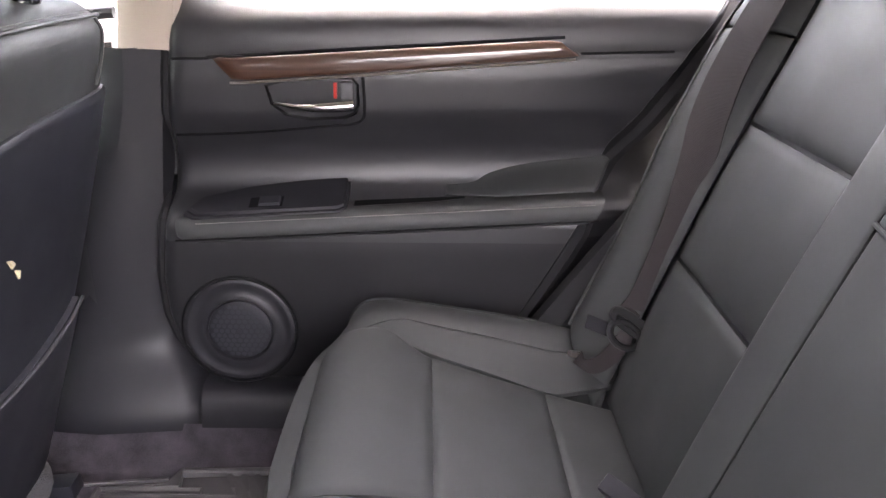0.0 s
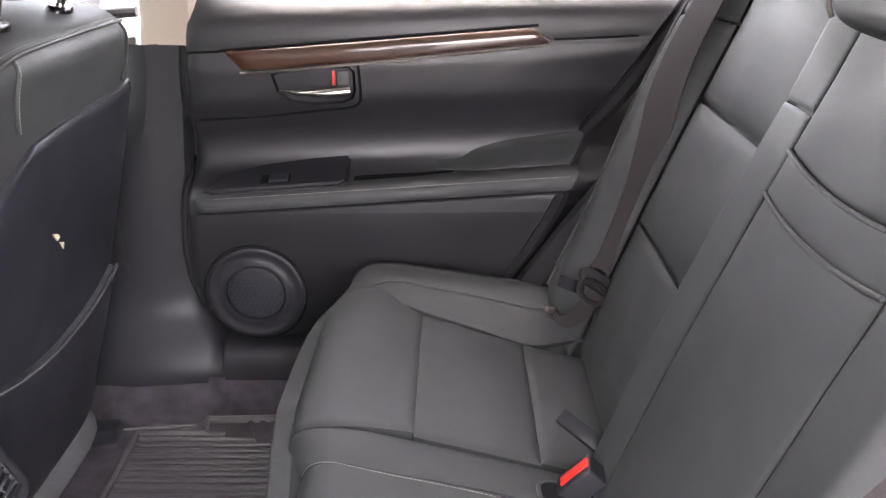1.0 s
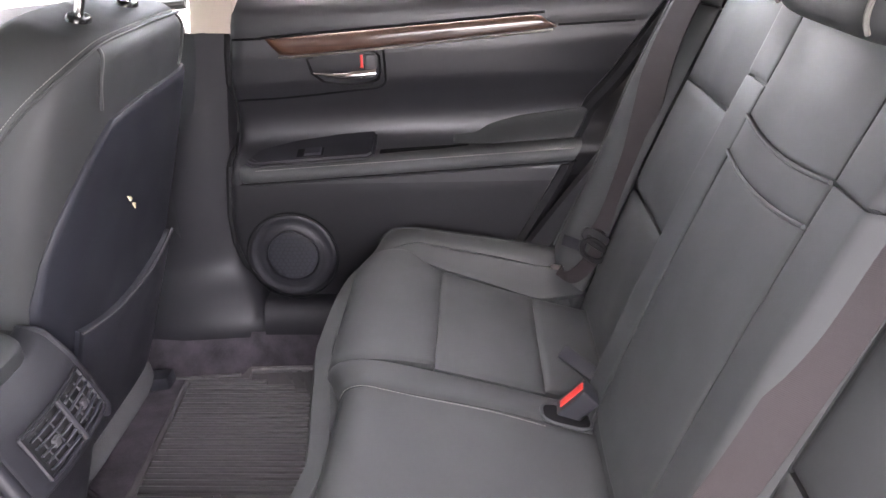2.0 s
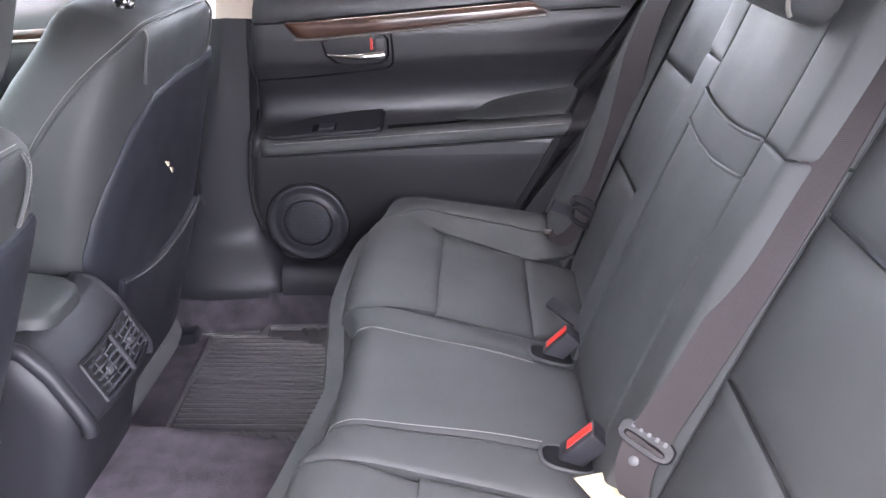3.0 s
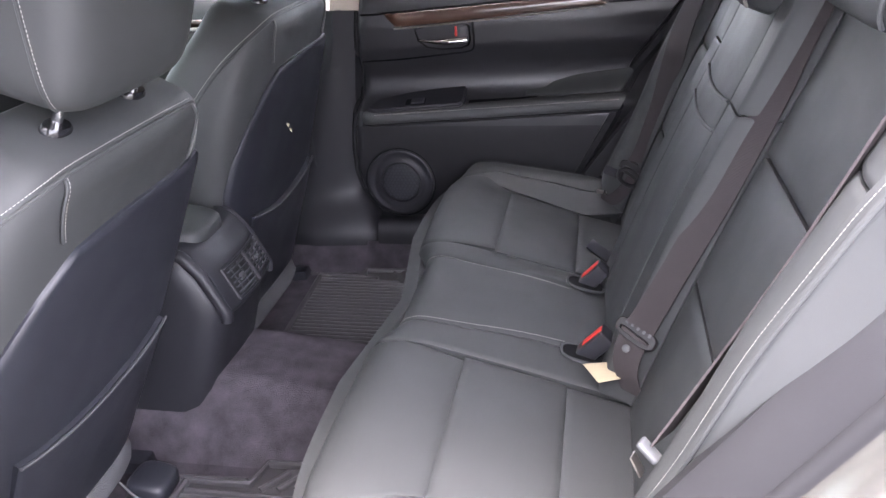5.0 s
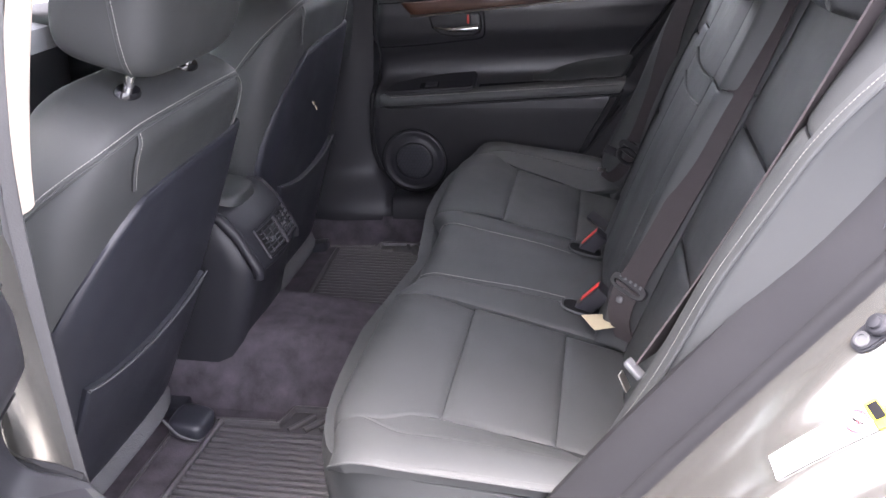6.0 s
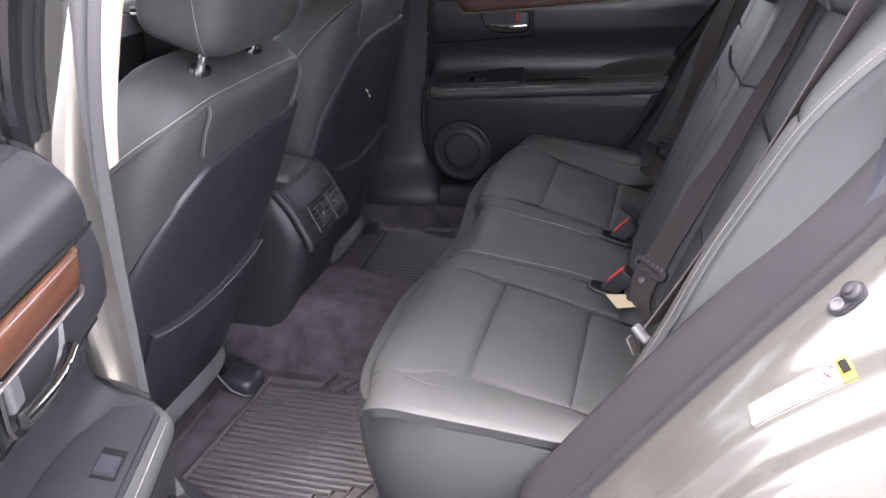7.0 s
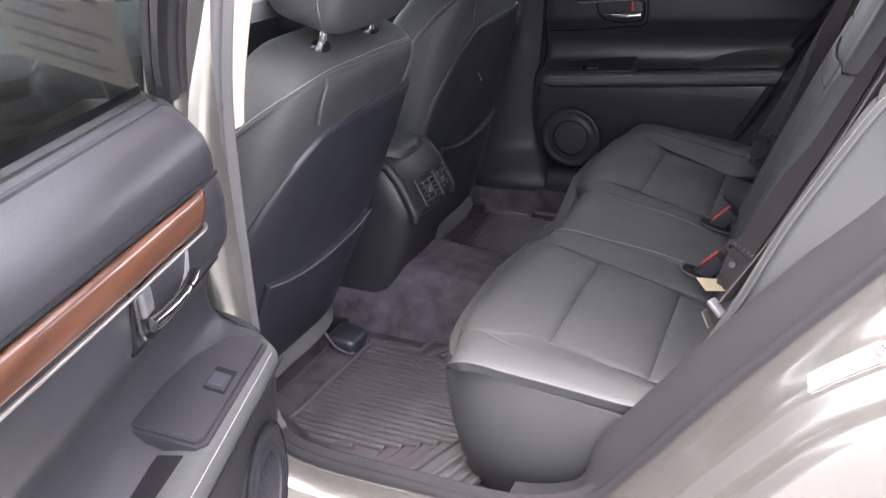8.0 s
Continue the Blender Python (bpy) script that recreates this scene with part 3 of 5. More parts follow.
core = bmesh.new()
grid_faces(core, [[Vector((back_x(z) - 0.0425 + 0.05 * smooth01((abs(y) - 0.17) / 0.036), y, z)) for y in np.linspace(-0.21, 0.21, 43)] for z in np.linspace(0.54, 1.17, 12)])
bmesh.ops.recalc_face_normals(core, faces=core.faces)
part("centre_core", core, LEATHER, backs)

bow = lambda z: (lambda u: z + 0.008 * (2 * u - 1) ** 2)
part("pull_strap", pad(strap_face, rect(-0.117, 0.117, bow(0.929), bow(0.970)), 0.001, 0.004, 0.001, nu=12, nv=6, out=-1), LEATHER, backs, "leather pull strap with piped edges")
for zz in (0.929, 0.970):
    part("strap_piping", tube([Vector(strap_face(y, bow(zz)(y / 0.234 + 0.5))) + Vector((-0.001, 0, 0)) for y in np.linspace(-0.117, 0.117, 24)], 0.0024, 8), LEATHER, backs)
part("upper_centre_panel", pad(armrest_face, rect(-0.117, 0.117, lambda u: bow(0.9715)(u), 1.16), 0.001, 0.005, 0.0008, nu=12, nv=12, out=-1), LEATHER, backs)


def cushion_block(c, size, tilt, power=3.2, seg=28, rows=14, taper=0.0):
    """A padded block: rounded box of that size, leant back by tilt degrees."""
    m = pose(*c, 0, tilt, 0)
    rings = []
    for i in range(rows + 1):
        ph = math.pi * (i / rows - 0.5)
        cz, sz = abs(math.cos(ph)) ** (2 / power), math.copysign(abs(math.sin(ph)) ** (2 / power), math.sin(ph))
        w = 1 + taper * sz
        ring = []
        for k in range(seg):
            t = 2 * math.pi * k / seg
            cx, sx = math.cos(t), math.sin(t)
            ring.append(m @ Vector((size[0] / 2 * cz * math.copysign(abs(cx) ** (2 / power), cx), size[1] / 2 * w * cz * math.copysign(abs(sx) ** (2 / power), sx), size[2] / 2 * sz)))
        rings.append(ring)
    return loft(rings)


for y in (0.0, 0.37, -0.37):
    h = thing("rear_headrest", (0.44, y, 1.1), "black leather rear headrest on the backrest", "headrest", "rear headrests")
    w = 0.236 if y == 0 else 0.26
    c = (0.425, y, 1.163) if y == 0 else (0.475, y, 1.2)
    hp = part("pad", cushion_block(c, (0.115, w, 0.17), 18, 6.5, 56, 26), LEATHER, h)
    hm = pose(*c, 0, 18, 0)
    for sg in (-1, 1):
        part("piping", tube([hm @ Vector((-0.0555 + 0.012 * (abs(q) / 0.08) ** 8, sg * (w / 2 - 0.008 - 0.004 * (abs(q) / 0.08) ** 6), q)) for q in np.linspace(-0.08, 0.08, 24)], 0.0026, 6), PALE_THREAD if y == 0 else LEATHER, hp)
shelf = bmesh.new()
grid_faces(shelf, [[Vector((x, y, 1.02 - 0.02 * (x - 0.5))) for y in np.linspace(-0.68, 0.68, 9)] for x in np.linspace(0.50, 1.05, 6)])
tagged(part("parcel_shelf", shelf, FELT), "dark grey felt parcel shelf", "parcel shelf", kind="structure")

# ---------------------------------------------------------------- rear doors
_dz = [0.42, 0.455, 0.49, 0.54, 0.62, 0.69, 0.735, 0.75, 0.76, 0.77, 0.785, 0.805, 0.825, 0.845, 0.868, 0.895, 0.95, 0.974, 0.979, 0.984, 1.0, 1.025, 1.05, 1.062, 1.068]
_dy = [0.722, 0.706, 0.696, 0.688, 0.679, 0.672, 0.672, 0.688, 0.712, 0.728, 0.738, 0.742, 0.741, 0.734, 0.717, 0.700, 0.695, 0.699, 0.702, 0.701, 0.700, 0.706, 0.727, 0.745, 0.77]


def door_skin(x, z):
    """The inner face of a closed door on the far side."""
    q = z - 0.028 * (x + 0.35)
    y = float(np.interp(q, _dz, _dy))
    y += 0.012 * smooth01((x - 0.1) / 0.3) * smooth01((q - 0.8) / 0.05) * smooth01((0.97 - q) / 0.05)
    return x, y, z


def door_front(z):
    return float(np.interp(z, [0.445, 0.452, 0.465, 0.49, 0.53, 0.58, 0.64, 0.75, 0.86, 0.98, 1.1], [-0.25, -0.31, -0.356, -0.392, -0.42, -0.433, -0.434, -0.421, -0.414, -0.404, -0.398]))


def door_rear(z):
    return float(np.interp(z, [0.44, 0.56, 0.78, 0.84, 1.0, 1.09], [0.04, 0.105, 0.222, 0.25, 0.36, 0.43]))


def on_door(x, z, out=0.0):
    a, b, c = door_skin(x, z)
    return Vector((a, b - out, c))


def oval(cx, cz, rx, rz, n=24, power=2.0):
    return [(cx + rx * math.copysign(abs(math.cos(t)) ** (2 / power), math.cos(t)), cz + rz * math.copysign(abs(math.sin(t)) ** (2 / power), math.sin(t))) for t in [2 * math.pi * k / n for k in range(n)]]


def relief(outline, out, depth=0.01, inset=0.0, raise_=0.0):
    """A plate that follows the door's face, from an outline of (x, z)."""
    bm = bmesh.new()
    cx = sum(p[0] for p in outline) / len(outline)
    cz = sum(p[1] for p in outline) / len(outline)
    rings = []
    for sc, o in ((1.0, -depth), (1.0, out * 0.6), (0.985, out), (0.7, out + raise_ * 0.6), (0.35, out + raise_ * 0.9)):
        rings.append([on_door(lerp(cx, x, sc), lerp(cz, z, sc), o) for x, z in outline])
    vs = grid_faces(bm, rings, close=True)
    c = bm.verts.new(on_door(cx, cz, out + raise_))
    n = len(outline)
    for k in range(n):
        bm.faces.new((vs[-1][k], vs[-1][(k + 1) % n], c))
    bmesh.ops.recalc_face_normals(bm, faces=bm.faces)
    return bm


def rear_door(name, label, side):
    d = thing(name, (-0.47, side * 0.835, 0.42), label, "car door")
    # the vinyl face
    rows = []
    zs = sorted(set(list(np.linspace(0.446, 1.085, 64)) + [0.972, 0.98, 0.988]))
    for z in zs:
        x0 = door_front(z)
        row = []
        for t in [0, 0.004, 0.01, 0.02] + list(np.linspace(0.04, 1, 34)):
            x = lerp(x0, door_rear(z), t)
            zz = z + (0.028 * (x + 0.35) * smooth01((z - 0.6) / 0.3))
            p = Vector(door_skin(x, zz))
            p.y += 0.016 * max(0, 1 - t / 0.02) ** 2
            row.append(p)
        row += [row[-1] + Vector((0.008, 0.018, 0)), row[-1] + Vector((0.05, 0.035, 0)), row[-1] + Vector((0.11, 0.06, 0))]
        rows.append(row)
    split = next(k for k, r in enumerate(rows) if r[0].z > 0.70)
    for nm, mt, rr, lb in (("lower_panel", HARD, rows[:split + 1], "hard black plastic lower door panel"), ("door_panel", VINYL, rows[split:], "soft charcoal vinyl door lining")):
        bm = bmesh.new()
        grid_faces(bm, rr)
        bmesh.ops.recalc_face_normals(bm, faces=bm.faces)
        part(nm, bm, mt, d, lb)
    # outer skin and edge
    bm = bmesh.new()
    rows = []
    for z in np.linspace(0.40, 1.06, 16):
        x0 = door_front(max(0.446, z)) - 0.012
        yo = 0.845 + 0.045 * math.sin(math.pi * (z - 0.36) / 0.78)
        rows.append([Vector((x0 + 0.012, float(np.interp(z, _dz, _dy)) + 0.02, z)), Vector((x0 + 0.006, 0.76, z)), Vector((x0, 0.80, z)), Vector((x0 - 0.012, yo - 0.012, z)), Vector((x0 - 0.006, yo, z))] + [Vector((x, yo, z)) for x in np.linspace(x0 + 0.02, 0.42, 8)] + [Vector((0.44, 0.72, z))])
    grid_faces(bm, rows)
    bmesh.ops.recalc_face_normals(bm, faces=bm.faces)
    part("outer_skin", bm, PAINT, d, "pearl white painted door skin")
    part("door_bottom", box((-0.40, 0.695, 0.405), (0.16, 0.85, 0.44), 0.01), PAINT, d, "painted lower door edge")
    edge = [Vector((door_front(z) - 0.006, float(np.interp(z, _dz, _dy)) + 0.022, z)) for z in np.linspace(1.07, 0.45, 40)]
    edge += [Vector((x, 0.712, 0.445)) for x in np.linspace(-0.24, 0.1, 8)]
    rear_edge = [Vector((door_rear(z) + 0.012, float(np.interp(z, _dz, _dy)) + 0.016, z)) for z in np.linspace(0.44, 1.08, 30)]
    part("door_seal", tube(rear_edge, 0.016, 8), CLOTH, d, "black rubber seal")
    part("door_seal", tube(edge, 0.007, 8), CLOTH, d, "black rubber seal")
    # wood inlay with its bright lower edge
    def wood_low(t):
        return lerp(-0.312, 0.187, t), lerp(0.947, 0.992, t) - 0.0015 * math.sin(math.pi * t)

    def inlay(u, v):
        bx, bz = wood_low(u)
        tx, tz = lerp(-0.342, 0.160, u), lerp(0.979, 1.0165, u) - 0.004 * max(0, (u - 0.97) / 0.03) ** 2
        return lerp(bx, tx, v), lerp(0.6862, 0.6895, v) - 0.0022 * math.sin(math.pi * v) + 0.012 * max(0, (0.05 - u) / 0.05) ** 2, lerp(bz, tz, v)
    part("wood_inlay", pad(inlay, lambda u, v: (u, v), 0.001, 0.004, 0.004, 0.012, nu=40, nv=10, out=1, gap=0), WOOD, d, "glossy dark brown wood inlay")
    ch = [Vector((wood_low(t)[0], 0.6835 + 0.008 * max(0, (0.06 - t) / 0.06) ** 2, wood_low(t)[1] - 0.0022)) for t in np.linspace(0.0, 0.985, 60)]
    part("bright_strip", tube(ch, 0.0024, 8, flat=0.8), SATIN, d, "satin metal strip")
    part("inlay_shadow_gap", tube([Vector((x, 0.6985, lerp(0.9795, 1.0175, (x + 0.342) / 0.502))) for x in np.linspace(-0.345, 0.165, 30)], 0.0026, 6), INK, d)
    for xa, xb in ((-0.396, -0.343), (0.19, 0.325)):
        part("panel_gap", tube([on_door(x, 0.9775 + 0.028 * (x + 0.35) + 0.012 * max(0, x) , 0.0) for x in np.linspace(xa, xb, 10)], 0.0022, 6), INK, d)
    # inner handle
    bez = [(-0.262, 0.941), (-0.255, 0.915), (-0.235, 0.899), (-0.20, 0.893), (-0.15, 0.896), (-0.135, 0.903), (-0.13, 0.915), (-0.131, 0.945), (-0.138, 0.953), (-0.18, 0.953), (-0.23, 0.949)]
    cup = bmesh.new()
    cx, cz = -0.195, 0.924
    rings = []
    for sc, o in ((1.04, 0.001), (1.0, 0.003), (0.97, 0.0), (0.9, -0.014), (0.7, -0.022), (0.3, -0.024)):
        rings.append([Vector((lerp(cx, x, sc), 0.6965 - o, lerp(cz, z, sc))) for x, z in bez])
    vs = grid_faces(cup, rings, close=True)
    cup.faces.new(vs[-1])
    bmesh.ops.recalc_face_normals(cup, faces=cup.faces)
    part("handle_cup", cup, GLOSS, d, "gloss black handle recess")
    lev = [Vector((x, 0.688 - 0.006 * math.sin(math.pi * (x + 0.262) / 0.14), 0.9175 - 0.002 * (x + 0.2) - 0.004 * math.sin(math.pi * (x + 0.25) / 0.12))) for x in np.linspace(-0.25, -0.136, 16)]
    bm = bmesh.new()
    rings = []
    for i, p in enumerate(lev):
        k = 0.35 + 0.65 * smooth01(i / 12)
        rings.append([p + Vector((0, 0.006 * math.cos(t), 0.0075 * k * math.sin(t))) for t in [2 * math.pi * j / 10 for j in range(10)]])
    part("handle_lever", loft(rings), CHROME, d, "chrome door lever")
    part("lock_knob", box((-0.157, 0.689, 0.922), (-0.135, 0.699, 0.950), 0.005, 3), PLASTIC_GREY, d, "dark grey lock knob")
    if side > 0:
        part("lock_mark", box((-0.165, 0.690, 0.925), (-0.160, 0.697, 0.948), 0.001), RED, d, "red unlocked mark")
    seam = [(p.x, p.z) for p in curve([(-0.404, 0, 0.861), (-0.30, 0, 0.867), (-0.18, 0, 0.880), (-0.14, 0, 0.885), (-0.124, 0, 0.894), (-0.121, 0, 0.915), (-0.123, 0, 0.957)], 6)]
    part("panel_gap", tube([on_door(x, z, 0.0005) for x, z in seam], 0.0022, 6), INK, d)
    # armrest
    rings = []
    for x in list(np.linspace(-0.408, -0.37, 8)) + list(np.linspace(-0.35, 0.24, 22)):
        sh = 0.066 * (x + 0.39)
        k = math.sqrt(max(0.0, 1 - max(0.0, (-0.37 - x) / 0.0385) ** 2))
        rings.append([Vector((x, lerp(0.70, y, 0.3 + 0.7 * k), lerp(0.735, z, 0.5 + 0.5 * k) + sh)) for y, z in ((0.715, 0.748), (0.69, 0.7485), (0.672, 0.747), (0.661, 0.743), (0.654, 0.734), (0.6525, 0.726), (0.655, 0.7165), (0.661, 0.711), (0.675, 0.705), (0.715, 0.70))])
    for ring in rings:
        for p in ring:
            p.x = min(p.x, door_rear(p.z) + 0.012)
    part("armrest", loft(rings), LEATHER, d, "padded armrest with stitched edge")
    part("stitching", stitches([Vector((x, 0.6575, 0.7405 + 0.066 * (x + 0.39))) for x in np.linspace(-0.368, 0.224, 60)], 0.0045, 0.0034, 0.0005), THREAD, d)
    part("armrest_seam", tube([Vector((x, 0.6545, 0.7165 + 0.066 * (x + 0.39))) for x in np.linspace(-0.40, 0.228, 30)], 0.0014, 6), INK, d)
    sw = [(-0.392, 0.678), (-0.375, 0.665), (-0.16, 0.667), (-0.148, 0.675), (-0.146, 0.745), (-0.22, 0.742), (-0.30, 0.732), (-0.37, 0.712)]
    mm = Matrix.Translation((0, 0, 0.7485 + 0.066 * 0.39)) @ Matrix.Shear("XY", 4, (0, 0)) @ Matrix(((1, 0, 0, 0), (0, 1, 0, 0), (0.066, 0.36, 1, -0.36 * 0.668), (0, 0, 0, 1)))
    pod = part("switch_pod", slab(sw, 0.040, 0.004, mm @ Matrix.Translation((0, 0, -0.036))), CONSOLE, d, "padded switch pod")
    ins = [(-0.380, 0.682), (-0.366, 0.669), (-0.162, 0.671), (-0.154, 0.677), (-0.152, 0.74), (-0.22, 0.737), (-0.30, 0.727), (-0.362, 0.708)]
    part("switch_panel", slab(ins, 0.0012, 0.0004, mm @ Matrix.Translation((0, 0, 0.0035))), CONSOLE, pod, "charcoal plastic switch panel")
    # black sheet laid on the panel, its colour standing for the recess's shade
    part("switch_recess_shade", slab([(-0.294, 0.676), (-0.244, 0.676), (-0.244, 0.699), (-0.294, 0.699)], 0.0006, 0, mm @ Matrix.Translation((0, 0, 0.0046))), INK, pod)
    part("window_switch", slab([(-0.280, 0.678), (-0.248, 0.678), (-0.248, 0.697), (-0.280, 0.697)], 0.004, 0.0015, mm @ Matrix.Translation((0, 0, 0.005))), PLASTIC, pod, "window switch")
    # grip cup is not hollowed: a flat black sheet paints its inner shade
    cup2 = slab([(-0.138, 0.684), (-0.02, 0.688), (0.03, 0.697), (0.03, 0.706), (-0.138, 0.712)], 0.0006, 0, Matrix.Translation((0, 0, 0.7487 + 0.066 * 0.39)) @ Matrix(((1, 0, 0, 0), (0, 1, 0, 0), (0.066, 0, 1, 0), (0, 0, 0, 1))))
    part("grip_cup_shade", cup2, INK, d, "flat black sheet for the shade in the grip cup")
    # swept lip behind the armrest
    lip = [(p.x, p.z) for p in curve([(-0.12, 0, 0.781), (0.03, 0, 0.79), (0.07, 0, 0.806), (0.13, 0, 0.822), (0.26, 0, 0.838)], 8)]

    def lipface(u, t):
        x = lerp(0.0, lerp(0.224, 0.262, t), u)
        zt = float(np.interp(x, [p[0] for p in lip], [p[1] for p in lip]))
        zb = 0.752 + 0.066 * (x + 0.39)
        return x, lerp(lerp(0.712, 0.688, smooth01(x / 0.09)), door_skin(x, zt)[1] - 0.002, smooth01(t) ** 0.7), lerp(zb, zt, t)
    # the lip wears the paler leather colour in place of light falling on it
    part("pocket_lip", pad(lipface, lambda u, v: (u, v), 0.001, 0.005, 0.002, nu=30, nv=8, out=1, gap=0), LEATHER, d)
    # loudspeaker
    sp = Matrix.Translation((-0.318, 0.672, 0.562)) @ Matrix.Rotation(radians(90), 4, "X")
    spk = part("speaker_ring", lathe([(0.086, -0.012), (0.086, 0.001), (0.083, 0.0025), (0.078, 0.0025), (0.075, 0.001), (0.066, 0.0008), (0.062, 0.0025), (0.058, 0.0042), (0.053, 0.004), (0.050, 0.0), (0.050, -0.012)], sp, 48), CONSOLE, d, "black round speaker ring")
    part("speaker_grille", lathe([(0.051, -0.004), (0.049, 0.001), (0.04, 0.003), (0.02, 0.0045), (0.003, 0.005)], sp, 40), CONSOLE, spk, "perforated speaker dome")
    dots = bmesh.new()
    for i in range(-6, 7):
        for j in range(-6, 7):
            px, pz = (i + 0.5 * (j % 2)) * 0.0092, j * 0.008
            if math.hypot(px, pz) < 0.043:
                c = sp @ Vector((px, pz, 0.0046 - 1.1 * (px * px + pz * pz)))
                vs = [dots.verts.new(c + Vector((0.0043 * math.sin(q), -0.0004, 0.0043 * math.cos(q)))) for q in [k * math.pi / 3 for k in range(6)]]
                dots.faces.new(vs)
    part("grille_cells", dots, PLASTIC, spk)
    part("speaker_line", tube([sp @ Vector((0.0905 * math.cos(a), 0.0905 * math.sin(a), 0.001)) for a in np.linspace(0, 2 * math.pi, 48, endpoint=False)], 0.0016, 6, closed=True), INK, spk)
    # window
    fr = part("window_frame", tube(curve([(-0.425, 0.765, 1.05), (-0.41, 0.757, 1.12), (-0.392, 0.728, 1.22), (-0.378, 0.685, 1.305), (-0.2, 0.675, 1.32), (0.1, 0.672, 1.31), (0.35, 0.685, 1.24), (0.52, 0.70, 1.10), (0.50, 0.745, 1.05)], 6), 0.014, 8), GLOSS, d, "gloss black window frame")
    rows = []
    for q in np.linspace(0, 1, 8):
        z = lerp(1.055, 1.30, q)
        y = lerp(0.764, 0.688, q ** 1.5)
        x1 = lerp(-0.422, -0.38, q)
        rows.append([Vector((x, y + dy, z)) for x, dy in ((x1, 0.012), (x1, -0.014), (x1 - 0.004, -0.018), (x1 - 0.020, -0.016), (x1 - 0.024, -0.011), (x1 - 0.040, -0.011), (x1 - 0.043, -0.015), (x1 - 0.060, -0.014), (x1 - 0.066, -0.006), (x1 - 0.066, 0.012))])
    part("frame_upright", loft(rows), BLACK, d, "black window frame upright")
    bm = bmesh.new()
    prof = [(1.03, 0.766), (1.1, 0.757), (1.2, 0.735), (1.31, 0.686)]
    def pane(dy):
        return [[Vector((lerp(lerp(-0.428, -0.384, (z - 1.03) / 0.28), lerp(0.52, 0.2, ((z - 1.03) / 0.28) ** 2), u), y + dy, z)) for u in np.linspace(0, 1, 6)] for z, y in prof]
    grid_faces(bm, pane(0))
    grid_faces(bm, [r[::-1] for r in pane(0.004)])
    part("window_pane", bm, GLASS_REAR if side > 0 else GLASS_TINT, fr, "tinted side glass")
    part("belt_molding", tube([Vector((x, 0.752, 1.066 + 0.03 * (x + 0.1))) for x in np.linspace(-0.39, 0.45, 12)], 0.006, 8), CONSOLE, d, "black window wiper seal")
    return d


rear_door("rear_door", "closed rear door with charcoal vinyl lining and wood inlay", 1)
MIRROR[0] = -1.0
open_door = rear_door("rear_door", "rear door standing wide open, charcoal lining with wood inlay", -1)
MIRROR[0] = 1.0
HINGE, SWING = (-0.48, -0.84, 0.42), 70
open_door.matrix_basis = pose(*HINGE, 0, 0, -SWING)
for c in open_door.children:
    c.matrix_parent_inverse = pose(*HINGE).inverted()

# ---------------------------------------------------------------- front seats
LEAN_A = radians(23.7)
AX, NR = Vector((math.sin(LEAN_A), 0, math.cos(LEAN_A))), Vector((math.cos(LEAN_A), 0, -math.sin(LEAN_A)))
_sh = [-0.30, -0.2, -0.1, 0.0, 0.1, 0.2, 0.28, 0.33, 0.365, 0.385, 0.394]
_sw = [0.225, 0.245, 0.255, 0.262, 0.266, 0.263, 0.248, 0.23, 0.207, 0.185, 0.165]


def seat_width(h):
    return float(np.interp(h, _sh, _sw))


